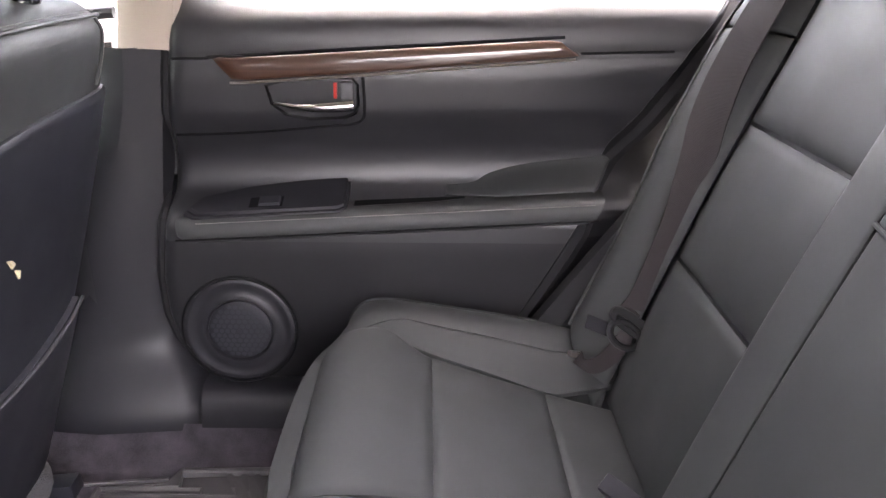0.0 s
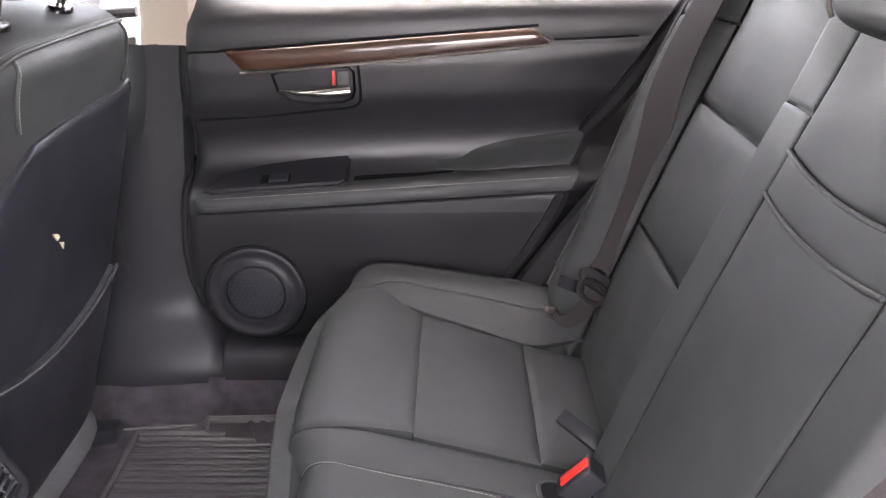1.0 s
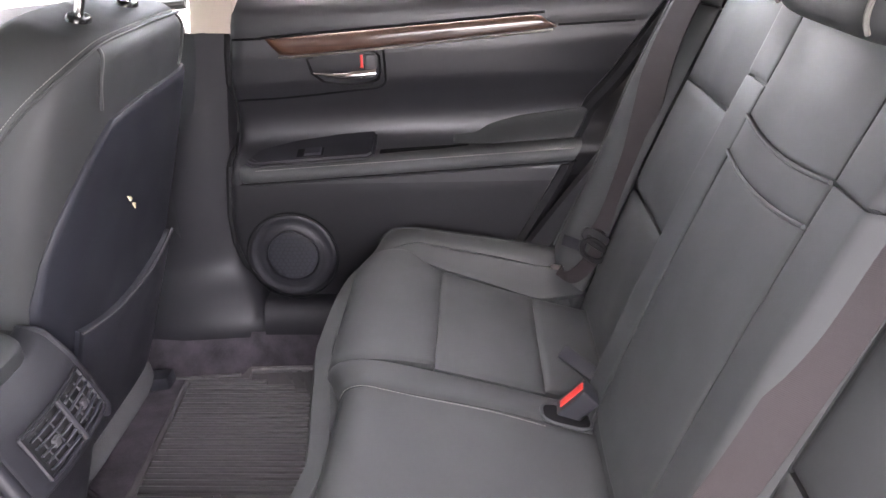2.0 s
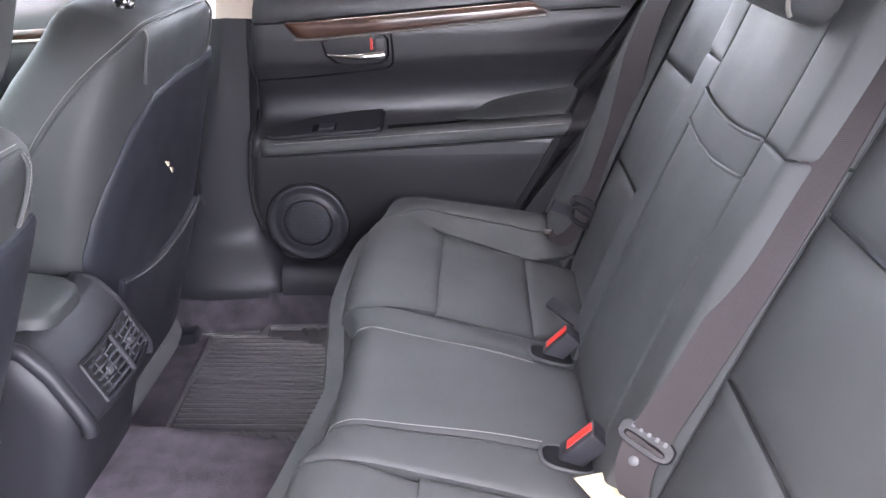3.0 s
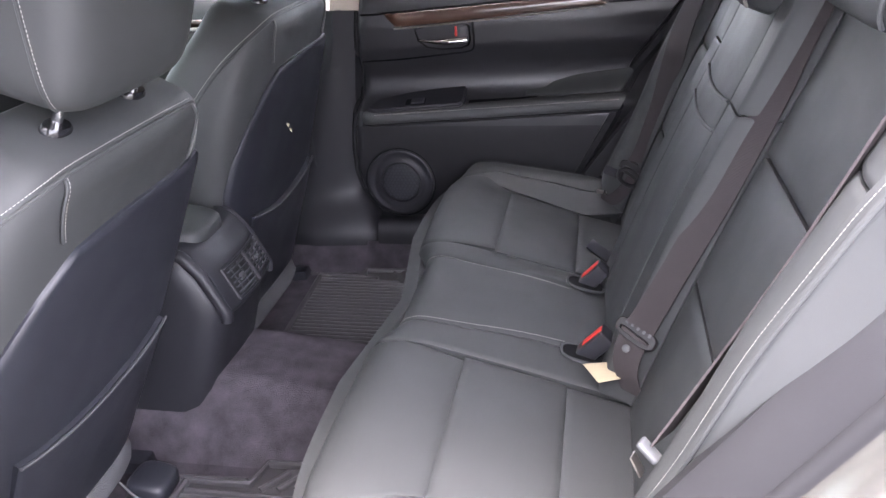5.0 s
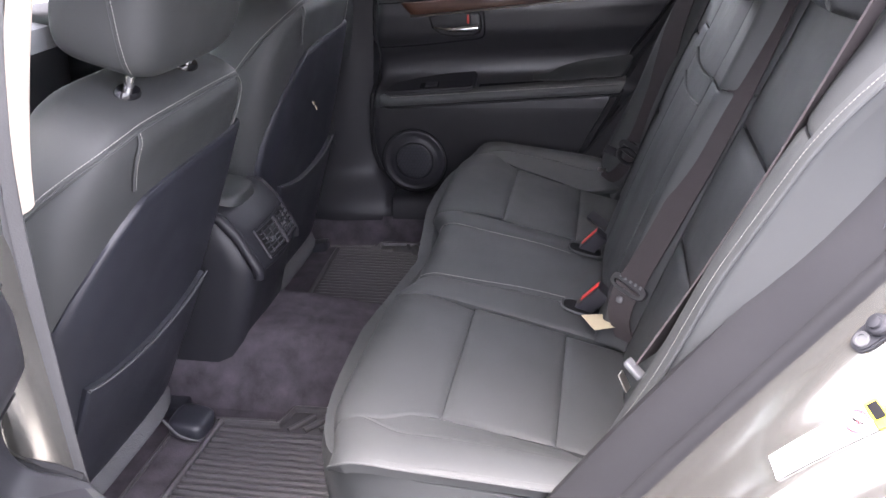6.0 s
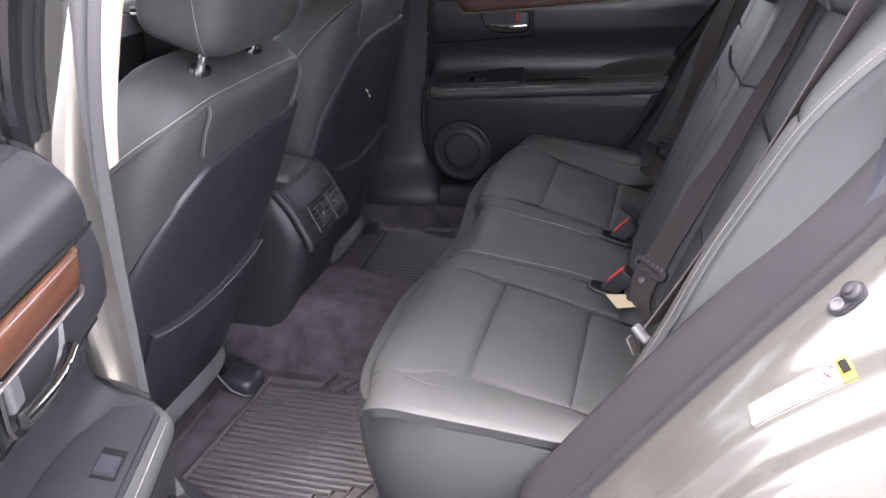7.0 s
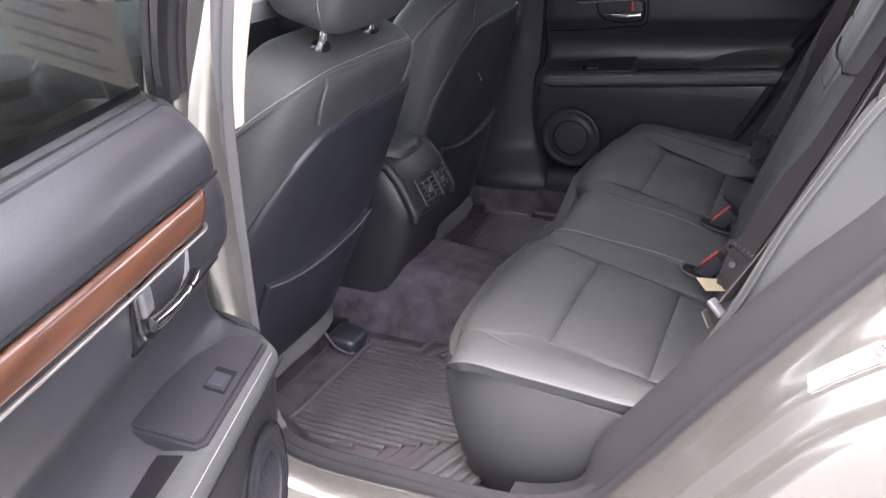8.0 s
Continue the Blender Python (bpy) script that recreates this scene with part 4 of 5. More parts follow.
def build_front_seat(yc):
    o = Vector((-0.514, yc, 0.65))
    seat = thing("front_seat", (-0.62, yc, 0.32), "black leather front seat seen from behind", "car seat", "front seats")

    def depth(h):
        return 0.20 - 0.06 * smooth01((h - 0.2) / 0.18)

    def rear(y, h):
        k = min(0.999, abs(y) / seat_width(h)) ** (1 / 0.45)
        q = -depth(h) / 2 * (1 - (1 - k * k) ** 0.25) - 0.004 - 0.02 * max(0, (h - 0.37) / 0.024) ** 2
        return o + AX * h + NR * q + Vector((0, y, 0))
    rings = []
    for h in list(np.linspace(-0.30, 0.28, 14)) + [0.31, 0.335, 0.355, 0.37, 0.382, 0.39, 0.394]:
        w = seat_width(h)
        th = depth(h)
        r = 0.02 * max(0, (h - 0.37) / 0.024) ** 2
        ring = []
        for k in range(40):
            t = 2 * math.pi * k / 40
            c, s = math.cos(t), math.sin(t)
            y = w * math.copysign(abs(s) ** 0.45, s)
            q = -th / 2 + (th / 2 - r) * math.copysign(abs(c) ** 0.5, c)
            ring.append(o + AX * h + NR * (q - 0.006) + Vector((0, y, 0)))
        rings.append(ring)
    part("backrest", loft(rings), LEATHER, seat)

    def skin(y, h):
        return tuple(rear(y, h) + NR * 0.002)
    top_edge = lambda u: 0.296 - 0.012 * (1 - u) ** 4
    left = lambda v: -float(np.interp(v, [0, 0.3, 0.6, 0.71, 0.8, 0.863, 0.92, 0.96, 0.985, 1], [0.205, 0.24, 0.254, 0.247, 0.228, 0.205, 0.178, 0.152, 0.13, 0.112]))
    right = lambda v: float(np.interp(v, [0, 0.3, 0.6, 0.8, 0.9, 0.96, 1], [0.205, 0.238, 0.25, 0.244, 0.235, 0.222, 0.205]))

    def shell_face(y, h):
        p = rear(y, h) + NR * 0.006
        dip = 0.004 * smooth01((h + 0.06) / 0.18) * smooth01((0.29 - h) / 0.2) * (1 - min(1, abs(y) / 0.22) ** 2) ** 2
        return tuple(p - NR * dip)
    part("back_shell", pad(shell_face, rect(left, right, -0.285, top_edge), 0.0, 0.012, 0.004, 0.014, nu=24, nv=36, out=1), PLASTIC, seat, "moulded dark plastic seat back shell")

    def pocket_face(y, h):
        p = rear(y, h) + NR * (0.0125 + 0.005 * smooth01((h + 0.2) / 0.2))
        return tuple(p)
    pk = lambda u: -0.008 - 0.03 * math.sin(math.pi * u) + 0.006 * u
    pocket = part("seat_pocket", pad(pocket_face, rect(lambda v: lerp(-0.168, -0.182, v), lambda v: lerp(0.185, 0.19, v), -0.28, pk), 0.003, 0.008, 0.004, 0.012, nu=20, nv=16, out=1), PLASTIC, seat, "dark seat back pocket with piped top edge")
    part("pocket_piping", tube([Vector(pocket_face(lerp(-0.182, 0.19, u), pk(u))) + NR * 0.001 for u in np.linspace(0, 1, 24)], 0.0025, 6), PLASTIC_GREY, pocket)

    def flap_face(y, h):
        return tuple(rear(y, h) + NR * (0.004 + 0.03 * max(0, (-0.282 - h) / 0.04)))
    part("carpet_flap", pad(flap_face, rect(-0.205, 0.215, -0.318, -0.284), 0.002, 0.006, 0.003, 0.006, nu=16, nv=6, out=1), FELT, seat, "grey felt strip under the shell")
    # seams over the shoulders
    line = []
    for h, y, q in [(0.02, 0.2605, -0.145), (0.12, 0.264, -0.13), (0.21, 0.260, -0.107), (0.285, 0.246, -0.074), (0.33, 0.234, -0.047), (0.362, 0.21, -0.026), (0.383, 0.18, -0.014), (0.391, 0.14, -0.012), (0.3925, 0.07, -0.012)]:
        line.append((h, -y, q))
    line = line + [(0.393, 0, -0.012)] + [(h, -y, q) for h, y, q in line[:6:-1]]
    line = [o + AX * h + NR * q + Vector((0, y, 0)) for h, y, q in line]
    line = curve(line, 5)
    part("top_seam", tube(line, 0.0024, 6), LEATHER, seat)
    part("stitching", stitches([p - NR * 0.006 + AX * 0.003 for p in line], 0.0046, 0.0036, 0.0005), THREAD, seat)
    for sgn in (-1, 1):
        vs = [Vector(skin(sgn * (0.148 + 0.008 * math.sin(3 * t)), lerp(0.385, 0.306, t))) + NR * 0.0 for t in np.linspace(0, 1, 12)]
        part("shoulder_seam", tube(vs, 0.0022, 6), LEATHER, seat)
        part("stitching", stitches([p + Vector((0, 0.004, 0)) + NR * 0.001 for p in vs], 0.0046, 0.0034, 0.00045), THREAD, seat)
    # seat cushion and rails
    part("seat_cushion", cushion_block((-0.90, yc, 0.52), (0.50, 0.5, 0.17), 6, 4.0), LEATHER, seat)
    part("seat_base", box((-1.08, yc - 0.2, 0.34), (-0.66, yc + 0.2, 0.45), 0.02), PLASTIC, seat)
    for sgn in (-1, 1):
        part("seat_rail", box((-1.1, yc + sgn * 0.19 - 0.02, 0.325), (-0.60, yc + sgn * 0.19 + 0.02, 0.352), 0.006), PLASTIC, seat, "black seat rail with metal foot")
    # headrest
    hc = o + AX * 0.53 + NR * -0.102
    hr = part("headrest", cushion_block(hc, (0.15, 0.302, 0.215), 18, 5.0, 48, 24, 0.03), LEATHER, seat, "padded leather headrest")
    m = pose(*hc, 0, 18, 0)
    for sgn in (-1, 1):
        def face(t):
            zz = lerp(-0.104, 0.1, t)
            k = (1 - abs(zz / 0.1075) ** 5) ** (1 / 5)
            xx = 0.05 - 0.062 * t
            return m @ Vector((xx * k, sgn * (0.151 * (1 + 0.03 * zz / 0.1)) * k * (1 - (abs(xx) / 0.075) ** 5) ** (1 / 5), zz))
        pts = [face(t) for t in np.linspace(0.02, 0.98, 26)]
        part("headrest_seam", tube(pts, 0.0022, 6), LEATHER, hr)
        part("stitching", stitches([p + Vector((0.004, sgn * 0.0006, 0)) for p in pts], 0.0046, 0.0034, 0.0005), THREAD, hr)
        post = o + NR * -0.07 + Vector((0, sgn * 0.082, 0))
        part("headrest_post", tube([post + AX * t for t in (0.38, 0.41, 0.46)], 0.0065, 16), CHROME, seat, "chrome headrest post")
        ringp = [(0.021 * math.copysign(abs(math.cos(t)) ** 0.8, math.cos(t)), 0.015 * math.sin(t)) for t in [2 * math.pi * k / 20 for k in range(20)]]
        rr = []
        for sc, hh in ((1, 0.388), (1, 0.398), (0.85, 0.402), (0.5, 0.402)):
            rr.append([post + AX * hh + NR * (b * sc) + Vector((0, a * sc, 0)) for a, b in ringp])
        part("post_bezel", loft(rr), GLOSS, seat, "black plastic guide bezel")
    return seat


driver_seat = build_front_seat(-0.385)
copy_thing(driver_seat, pose(-0.570, 0.368, 0.330, 0, -8.2, 0))
# only the inner rail end of the driver seat is covered
cov = part("rail_cover", cushion_block((-0.558, -0.385 + 0.127, 0.354), (0.075, 0.078, 0.04), 8, 3.5, 24, 10), PLASTIC, driver_seat, "black rail end cover with bright edge")
part("rail_foot", tube(curve([(-0.59, -0.385 + 0.085, 0.385), (-0.562, -0.385 + 0.085, 0.352), (-0.53, -0.385 + 0.097, 0.337), (-0.517, -0.385 + 0.132, 0.336), (-0.525, -0.385 + 0.157, 0.34)], 5), 0.0024, 8), PLASTIC_GREY, cov, "worn bright edge")

# pale flecks stuck on the passenger seat's shell
fleck = thing("scuff_fleck", (-0.43, 0.268, 0.826), "small pale torn sticker flecks on the seat back", "fleck")
for pts in ([(-0.003, -0.005), (-0.012, -0.007), (-0.010, 0.0), (-0.005, 0.003)], [(0.009, -0.002), (0.0, -0.002), (0.003, 0.005)]):
    part("flake", slab([(a, b) for a, b in pts], 0.002, 0, Matrix.Translation((-0.437, 0.264, 0.826)) @ Matrix.Rotation(radians(72), 4, "Y")), PAPER, fleck)

# ---------------------------------------------------------------- centre console
console = thing("centre_console", (-0.55, 0, 0.42), "charcoal plastic centre console with rear air vents", "console")
rings = []
for z, xr, hw in ((0.40, -0.512, 0.122), (0.45, -0.498, 0.12), (0.50, -0.483, 0.118), (0.55, -0.468, 0.116), (0.585, -0.462, 0.114), (0.60, -0.458, 0.113), (0.64, -0.474, 0.112), (0.69, -0.503, 0.110), (0.712, -0.53, 0.108)):
    rings.append([Vector((x, y, z)) for x, y in ((-1.25, -hw), (-0.9, -hw), (xr - 0.05, -hw), (xr - 0.02, -hw + 0.006), (xr - 0.006, -hw + 0.018), (xr, -hw + 0.04), (xr + 0.002, 0), (xr, hw - 0.04), (xr - 0.006, hw - 0.018), (xr - 0.02, hw - 0.006), (xr - 0.05, hw), (-0.9, hw), (-1.25, hw))])
part("console_body", loft(rings), CONSOLE, console)


def con_rear(y, t):
    """The sloping rear face of the console from its top edge (t 0) to the elbow (t 1)."""
    p = [(-0.535, 0.722), (-0.50, 0.708), (-0.472, 0.675), (-0.452, 0.635), (-0.436, 0.602), (-0.438, 0.588)]
    ts = [0, 0.2, 0.45, 0.7, 0.93, 1]
    return float(np.interp(t, ts, [q[0] for q in p])) - 0.012 * (y / 0.105) ** 2, y, float(np.interp(t, ts, [q[1] for q in p]))


part("rear_fascia", pad(con_rear, rect(-0.098, 0.112, 0, 1), 0.0, 0.012, 0.006, 0.02, nu=16, nv=18, out=-1), CONSOLE, console, "charcoal rear fascia")
for ye, rr in ((-0.1, 0.011), (0.106, 0.008)):
    part("fascia_ridge", tube([Vector(con_rear(ye, t)) + Vector((-0.004, 0, -0.003 - 0.01 * max(0, (0.15 - t) / 0.15))) for t in np.linspace(0.02, 1, 24)], rr, 12), CONSOLE, console)

part("armrest_lid", cushion_block((-0.695, 0, 0.716), (0.39, 0.15, 0.062), 1.5, 4.2, 40, 16), LEATHER, console, "black leather armrest lid")
part("stitching", stitches([Vector((-0.695 + 0.187 * math.copysign(abs(math.cos(a)) ** 0.48, math.cos(a)), 0.068 * math.copysign(abs(math.sin(a)) ** 0.48, math.sin(a)), 0.734 - 0.026 * math.cos(a))) for a in np.linspace(-1.6, 1.6, 60)], 0.006, 0.0045, 0.0006), THREAD, console)
VT, VB, VL, VR = 0.52, 0.88, -0.062, 0.09
vm = part("vent_frame", pad(con_rear, rect(VL, VR, VT, VB), 0.0025, 0.004, 0.001, 0.008, nu=10, nv=8, out=-1), BLACK, console, "rear air vent with slats")
for k in range(5):
    t = lerp(VT + 0.06, VB - 0.06, k / 4)
    for y0, y1 in ((VL + 0.006, 0.009), (0.019, VR - 0.006)):
        part("vent_slat", tube([Vector(con_rear(y, t)) + Vector((0.006, 0, 0.003)) for y in np.linspace(y0, y1, 5)], 0.0024, 6, flat=0.5), PLASTIC, vm)
for y in (-0.04, -0.014, 0.038, 0.064):
    part("vent_blade", tube([Vector(con_rear(y, t)) + Vector((0.004, 0, 0.002)) for t in np.linspace(VT + 0.04, VB - 0.04, 5)], 0.0016, 6), CONSOLE, vm)
part("vent_divider", tube([Vector(con_rear(0.014, t)) + Vector((0.006, 0, 0.003)) for t in np.linspace(VT, VB, 6)], 0.0045, 8), CONSOLE, vm)
for y in (-0.027, 0.05):
    p = Vector(con_rear(y, 0.7)) + Vector((0.005, 0, 0.003))
    part("vent_tab", turned(box((-0.003, -0.006, -0.006), (0.004, 0.006, 0.006), 0.002), Matrix.Translation(p)), PLASTIC_GREY, vm)
for e0, e1 in (((VL, VT), (VR, VT)), ((VR, VT), (VR, VB)), ((VR, VB), (VL, VB)), ((VL, VB), (VL, VT))):
    part("vent_rim", tube([Vector(con_rear(lerp(e0[0], e1[0], q), lerp(e0[1], e1[1], q))) + Vector((0.003, 0, 0.0015)) for q in np.linspace(0, 1, 7)], 0.003, 6), CONSOLE, vm)

# ---------------------------------------------------------------- floor mats
def floor_mat(side):
    m = thing("floor_mat", (-0.42, side * 0.4, 0.32), "black ribbed rubber floor mat", "floor mat", "floor mats")
    base = 0.326
    plate = [(-0.60, 0.25), (-0.60, 0.53), (-0.56, 0.585), (-0.43, 0.60), (-0.42, 0.635), (-0.12, 0.645), (-0.12, 0.148), (-0.395, 0.15), (-0.41, 0.208), (-0.55, 0.215)]
    part("mat_plate", slab([(x, side * y) for x, y in plate][::side], 0.006, 0.002, Matrix.Translation((0, 0, base))), MAT_RUBBER, m)
    rim = [(-0.527, 0.568), (-0.514, 0.228), (-0.398, 0.224), (-0.384, 0.168), (-0.14, 0.162)]
    part("mat_rim", tube([Vector((x, side * y, base + 0.008)) for x, y in rim], 0.008, 8), MAT_RUBBER, m)
    rim2 = [(-0.527, 0.568), (-0.405, 0.572), (-0.41, 0.613), (-0.14, 0.629)]
    part("mat_rim", tube([Vector((x, side * y, base + 0.008)) for x, y in rim2], 0.008, 8), MAT_RUBBER, m)
    margin = [(-0.592, 0.256), (-0.592, 0.527), (-0.556, 0.578), (-0.535, 0.58), (-0.522, 0.222), (-0.545, 0.222)]
    part("mat_margin", slab([(x, side * y) for x, y in margin][::side], 0.003, 0.001, Matrix.Translation((0, 0, base + 0.006))), CARPET, m, "felted plain margin of the mat")
    lip = [(-0.41, 0.21), (-0.55, 0.217), (-0.598, 0.252), (-0.598, 0.53), (-0.558, 0.584), (-0.43, 0.6)]
    part("mat_rim", tube([Vector((x, side * y, base + 0.007)) for x, y in lip], 0.004, 8), MAT_RUBBER, m)
    bm = bmesh.new()
    lines = []
    for k in range(21):
        y = 0.252 + k * 0.0158
        x0 = lerp(-0.505, -0.518, k / 20)
        if y > 0.485:
            xa = -0.345 + (0.57 - y) / 0.55
            e = 0.606 - y
            lines.append([(x0, y), (xa, y), (xa - 0.42 * e, y + e)] if y < 0.565 else [(x0, y), (-0.37, y)])
        else:
            lines.append([(x0, y), (-0.12, y)])
    for k in range(4):
        x = -0.16 + 0.024 * k
        lines.append([(x, 0.475 - 0.01 * k), (x - 0.05, 0.606)])
    for k in range(6):
        x = -0.375 + 0.03 * k
        lines.append([(x, 0.236 - 0.004 * k), (x + 0.035, 0.186)])
    for q in lines:
        t = tube([Vector((x, side * yy, base + 0.0085)) for x, yy in q], 0.0064, 8, flat=1.0)
        me = bpy.data.meshes.new("t")
        t.to_mesh(me)
        bm.from_mesh(me)
        bpy.data.meshes.remove(me)
        t.free()
    part("mat_ribs", bm, MAT_RUBBER, m)
    return m


floor_mat(-1)
floor_mat(1)

# ---------------------------------------------------------------- belts, buckles and small things
def buckle(at, turn, lean, label):
    """Stands in its pocket with the push button on the upper face."""
    b = thing("seat_belt_buckle", at, label, "seat belt buckle", "rear seat belt buckles")
    m = pose(*at, 0, 0, turn) @ pose(0, 0, 0, 0, lean, 0)
    part("buckle_body", turned(box((-0.011, -0.017, -0.06), (0.018, 0.017, 0.018), 0.004, 3), m), CONSOLE, b, "black buckle housing")
    part("release_button", turned(box((-0.0125, -0.0075, -0.026), (-0.009, 0.0075, 0.0165), 0.0012), m), RED, b, "red release button")
    return b


buckle((0.186, -0.118, 0.597), -8, 42, "black seat belt buckle with red button in its recess")
buckle((0.179, 0.132, 0.592), -6, 42, "black seat belt buckle with red button in its recess")
# no pockets are cut; black plates paint the shade inside the leather lips
for yy in (-0.124, 0.12):
    rm = Matrix.Translation((0.160, yy, 0.5695)) @ Matrix.Rotation(radians(15), 4, "Y")
    pocket = part("buckle_recess_shade", slab(oval(0, 0, 0.034, 0.022, 28, 3), 0.002, 0.0008, rm), INK, bench, "black plate for the shade in the buckle recess")
    part("recess_lip", tube([rm @ Vector((x, y, 0.0015)) for x, y in oval(0, 0, 0.035, 0.023, 32, 3)], 0.0026, 8, closed=True), LEATHER, pocket)

flap = thing("anchor_cover", (0.175, 0.265, 0.575), "grey plastic child seat anchor cover flap", "anchor cover")
part("cover", turned(box((-0.034, -0.011, -0.007), (0.034, 0.011, 0.007), 0.004), pose(0.19, 0.222, 0.588, 35, 16, -42)), CONSOLE, flap)

tag = part("paper_tag", slab([(-0.03, -0.028), (0.028, -0.024), (0.03, 0.022), (-0.026, 0.026)], 0.0008, 0, pose(0.197, -0.190, 0.584, 0, 8, 30)), PAPER)
tagged(tag, "cream paper tag lying by the belt buckle", "paper tag")


def latch_at(m, parent):
    """A belt tongue's slotted plastic grip."""
    o, i = oval(0, 0, 0.035, 0.014, 28, 3), oval(0, -0.003, 0.026, 0.0045, 28, 4)
    bm = bmesh.new()
    rings = []
    for (shape, sc), z in (((o, 1.0), -0.003), ((o, 1.0), 0.003), ((o, 0.94), 0.005), ((i, 1.0), 0.005), ((i, 1.0), -0.003)):
        rings.append([m @ Vector((x * sc, y * sc, z)) for x, y in shape])
    grid_faces(bm, rings + [rings[0]], close=True)
    fix(bm)
    return part("latch_grip", bm, BLACK, parent, "black plastic belt latch grip")


far_belt = thing("seat_belt", (0.25, 0.545, 0.62), "black woven seat belt hanging beside the backrest", "seat belt", "seat belts")
_pts, _wid = [], []
for z, u, w, tw in ((1.2, 0.36, 0.026, 0), (1.1, 0.36, 0.026, 0), (1.0, 0.36, 0.026, 0.02), (0.93, 0.29, 0.026, 0.06), (0.885, 0.2, 0.023, 0.3), (0.845, 0.16, 0.018, 0.6), (0.80, 0.12, 0.014, 0.8), (0.74, 0.09, 0.012, 0.8), (0.69, 0.07, 0.013, 0.6), (0.668, 0.08, 0.016, 0.4)):
    e = (Vector(bolster(u + 0.1, z, 1)) - Vector(bolster(u - 0.1, z, 1))).normalized()
    o_ = Vector((-0.93, -0.3, 0.2)).normalized()
    _pts.append(Vector(bolster(u, z, 1)) + o_ * (0.006 + 0.006 * tw))
    _wid.append((e * (1 - tw) + o_ * tw * 0.8).normalized() * w)
part("webbing", ribbon(_pts, _wid), BELT, far_belt)
_end = _pts[-1]
part("webbing", ribbon([_end, (0.25, 0.525, 0.628), (0.226, 0.528, 0.592), (0.206, 0.536, 0.578), (0.19, 0.543, 0.59)], [(-0.008, 0.012, 0.004), (-0.006, 0.006, 0.012), (-0.008, -0.004, 0.014), (-0.006, -0.006, 0.014), (0.004, -0.006, 0.012)]), BELT, far_belt, "lower belt loop")
_g = Matrix.Translation(Vector((0.254, 0.517, 0.655))) @ Matrix.Rotation(radians(35), 4, "Y") @ Matrix.Rotation(radians(70), 4, "X")
latch_at(_g @ Matrix.Scale(1.0, 4), far_belt)
part("latch_collar", tube([_g @ Vector((0.024 * math.cos(a), 0.016 * math.sin(a) - 0.018, 0.002)) for a in np.linspace(0, 2 * math.pi, 24, endpoint=False)], 0.005, 8, closed=True), BLACK, far_belt, "black plastic loop of the latch")
part("latch_blade", turned(box((-0.034, -0.010, -0.0015), (0.012, 0.010, 0.0015), 0.001), pose(0.222, 0.521, 0.645, 60, 25, 10)), CONSOLE, far_belt, "metal latch blade")
part("belt_anchor", turned(box((-0.012, -0.005, -0.004), (0.010, 0.005, 0.004), 0.002), pose(0.188, 0.547, 0.592, 0, 20, 30)), SATIN, far_belt, "metal belt anchor")

mid_belt = thing("seat_belt", (0.26, -0.205, 0.6), "black woven centre seat belt buckled at the backrest", "seat belt", "seat belts")
def beside(z, back=0.021):
    return (back_x(z) - back, -0.2035, z)


part("webbing", ribbon([(0.238, -0.200, 0.658), (0.252, -0.2025, 0.69), beside(0.75, 0.028), beside(0.81, 0.0245), beside(0.87), beside(0.95), beside(1.02), beside(1.08), beside(1.18)],
                       [(0.018, -0.012, -0.009), (0.018, -0.0135, -0.002), (0.0175, -0.014, 0.0), (0.0175, -0.014, 0.0), (0.0165, -0.0145, 0.0), (0.015, -0.016, 0.0), (0.011, -0.018, 0.0), (0.006, -0.02, 0.0), (0.004, -0.021, 0.0)]), BELT, mid_belt)
part("webbing", ribbon([(0.236, -0.201, 0.656), (0.226, -0.206, 0.628), (0.224, -0.212, 0.60), (0.236, -0.218, 0.565)], [(0.018, -0.014, -0.007), (0.018, -0.013, -0.004), (0.017, -0.014, -0.002), (0.016, -0.014, 0.0)]), BELT, mid_belt, "folded lower belt webbing")
_e1 = Vector((0.77, -0.58, -0.27)).normalized()
_n = Vector((-0.5, -0.6, 0.6))
_n = (_n - _e1 * _n.dot(_e1)).normalized()
_e2 = _n.cross(_e1)
GUIDE = Matrix(((_e1.x, _e2.x, _n.x, 0.237), (_e1.y, _e2.y, _n.y, -0.200), (_e1.z, _e2.z, _n.z, 0.657), (0, 0, 0, 1)))
latch_at(GUIDE, mid_belt)
part("stop_button", lathe([(0.006, 0), (0.006, 0.0025), (0.004, 0.0035)], GUIDE @ Matrix.Translation((0.0, -0.026, 0.0)), 14), PLASTIC_GREY, mid_belt, "grey stop button")
for k in range(5):
    part("grip_mark", turned(box((-0.002, -0.003, 0), (0.002, 0.003, 0.001), 0), GUIDE @ Matrix.Translation((-0.02 + 0.01 * k, 0.0085, 0.005))), PLASTIC_GREY, mid_belt)

near_belt = thing("seat_belt", (0.225, -0.574, 0.7), "black seat belt with metal tongue tucked beside the bolster", "seat belt", "seat belts")
part("webbing", ribbon([(0.43, -0.60, 1.18), (0.362, -0.578, 1.0), (0.304, -0.558, 0.86), (0.246, -0.562, 0.75)], [(-0.012, -0.016, 0.0)] * 4), BELT, near_belt)
part("latch_grip", turned(box((-0.013, -0.008, -0.004), (0.014, 0.008, 0.004), 0.0035, 3), pose(0.232, -0.574, 0.742, 0, 40, -25)), GREY_PLASTIC, near_belt, "pale grey plastic belt grip")
part("latch_blade", turned(box((-0.012, -0.007, -0.0012), (0.012, 0.007, 0.0012), 0.001), pose(0.222, -0.572, 0.722, 0, 62, -20)), SATIN, near_belt, "bright metal belt tongue")

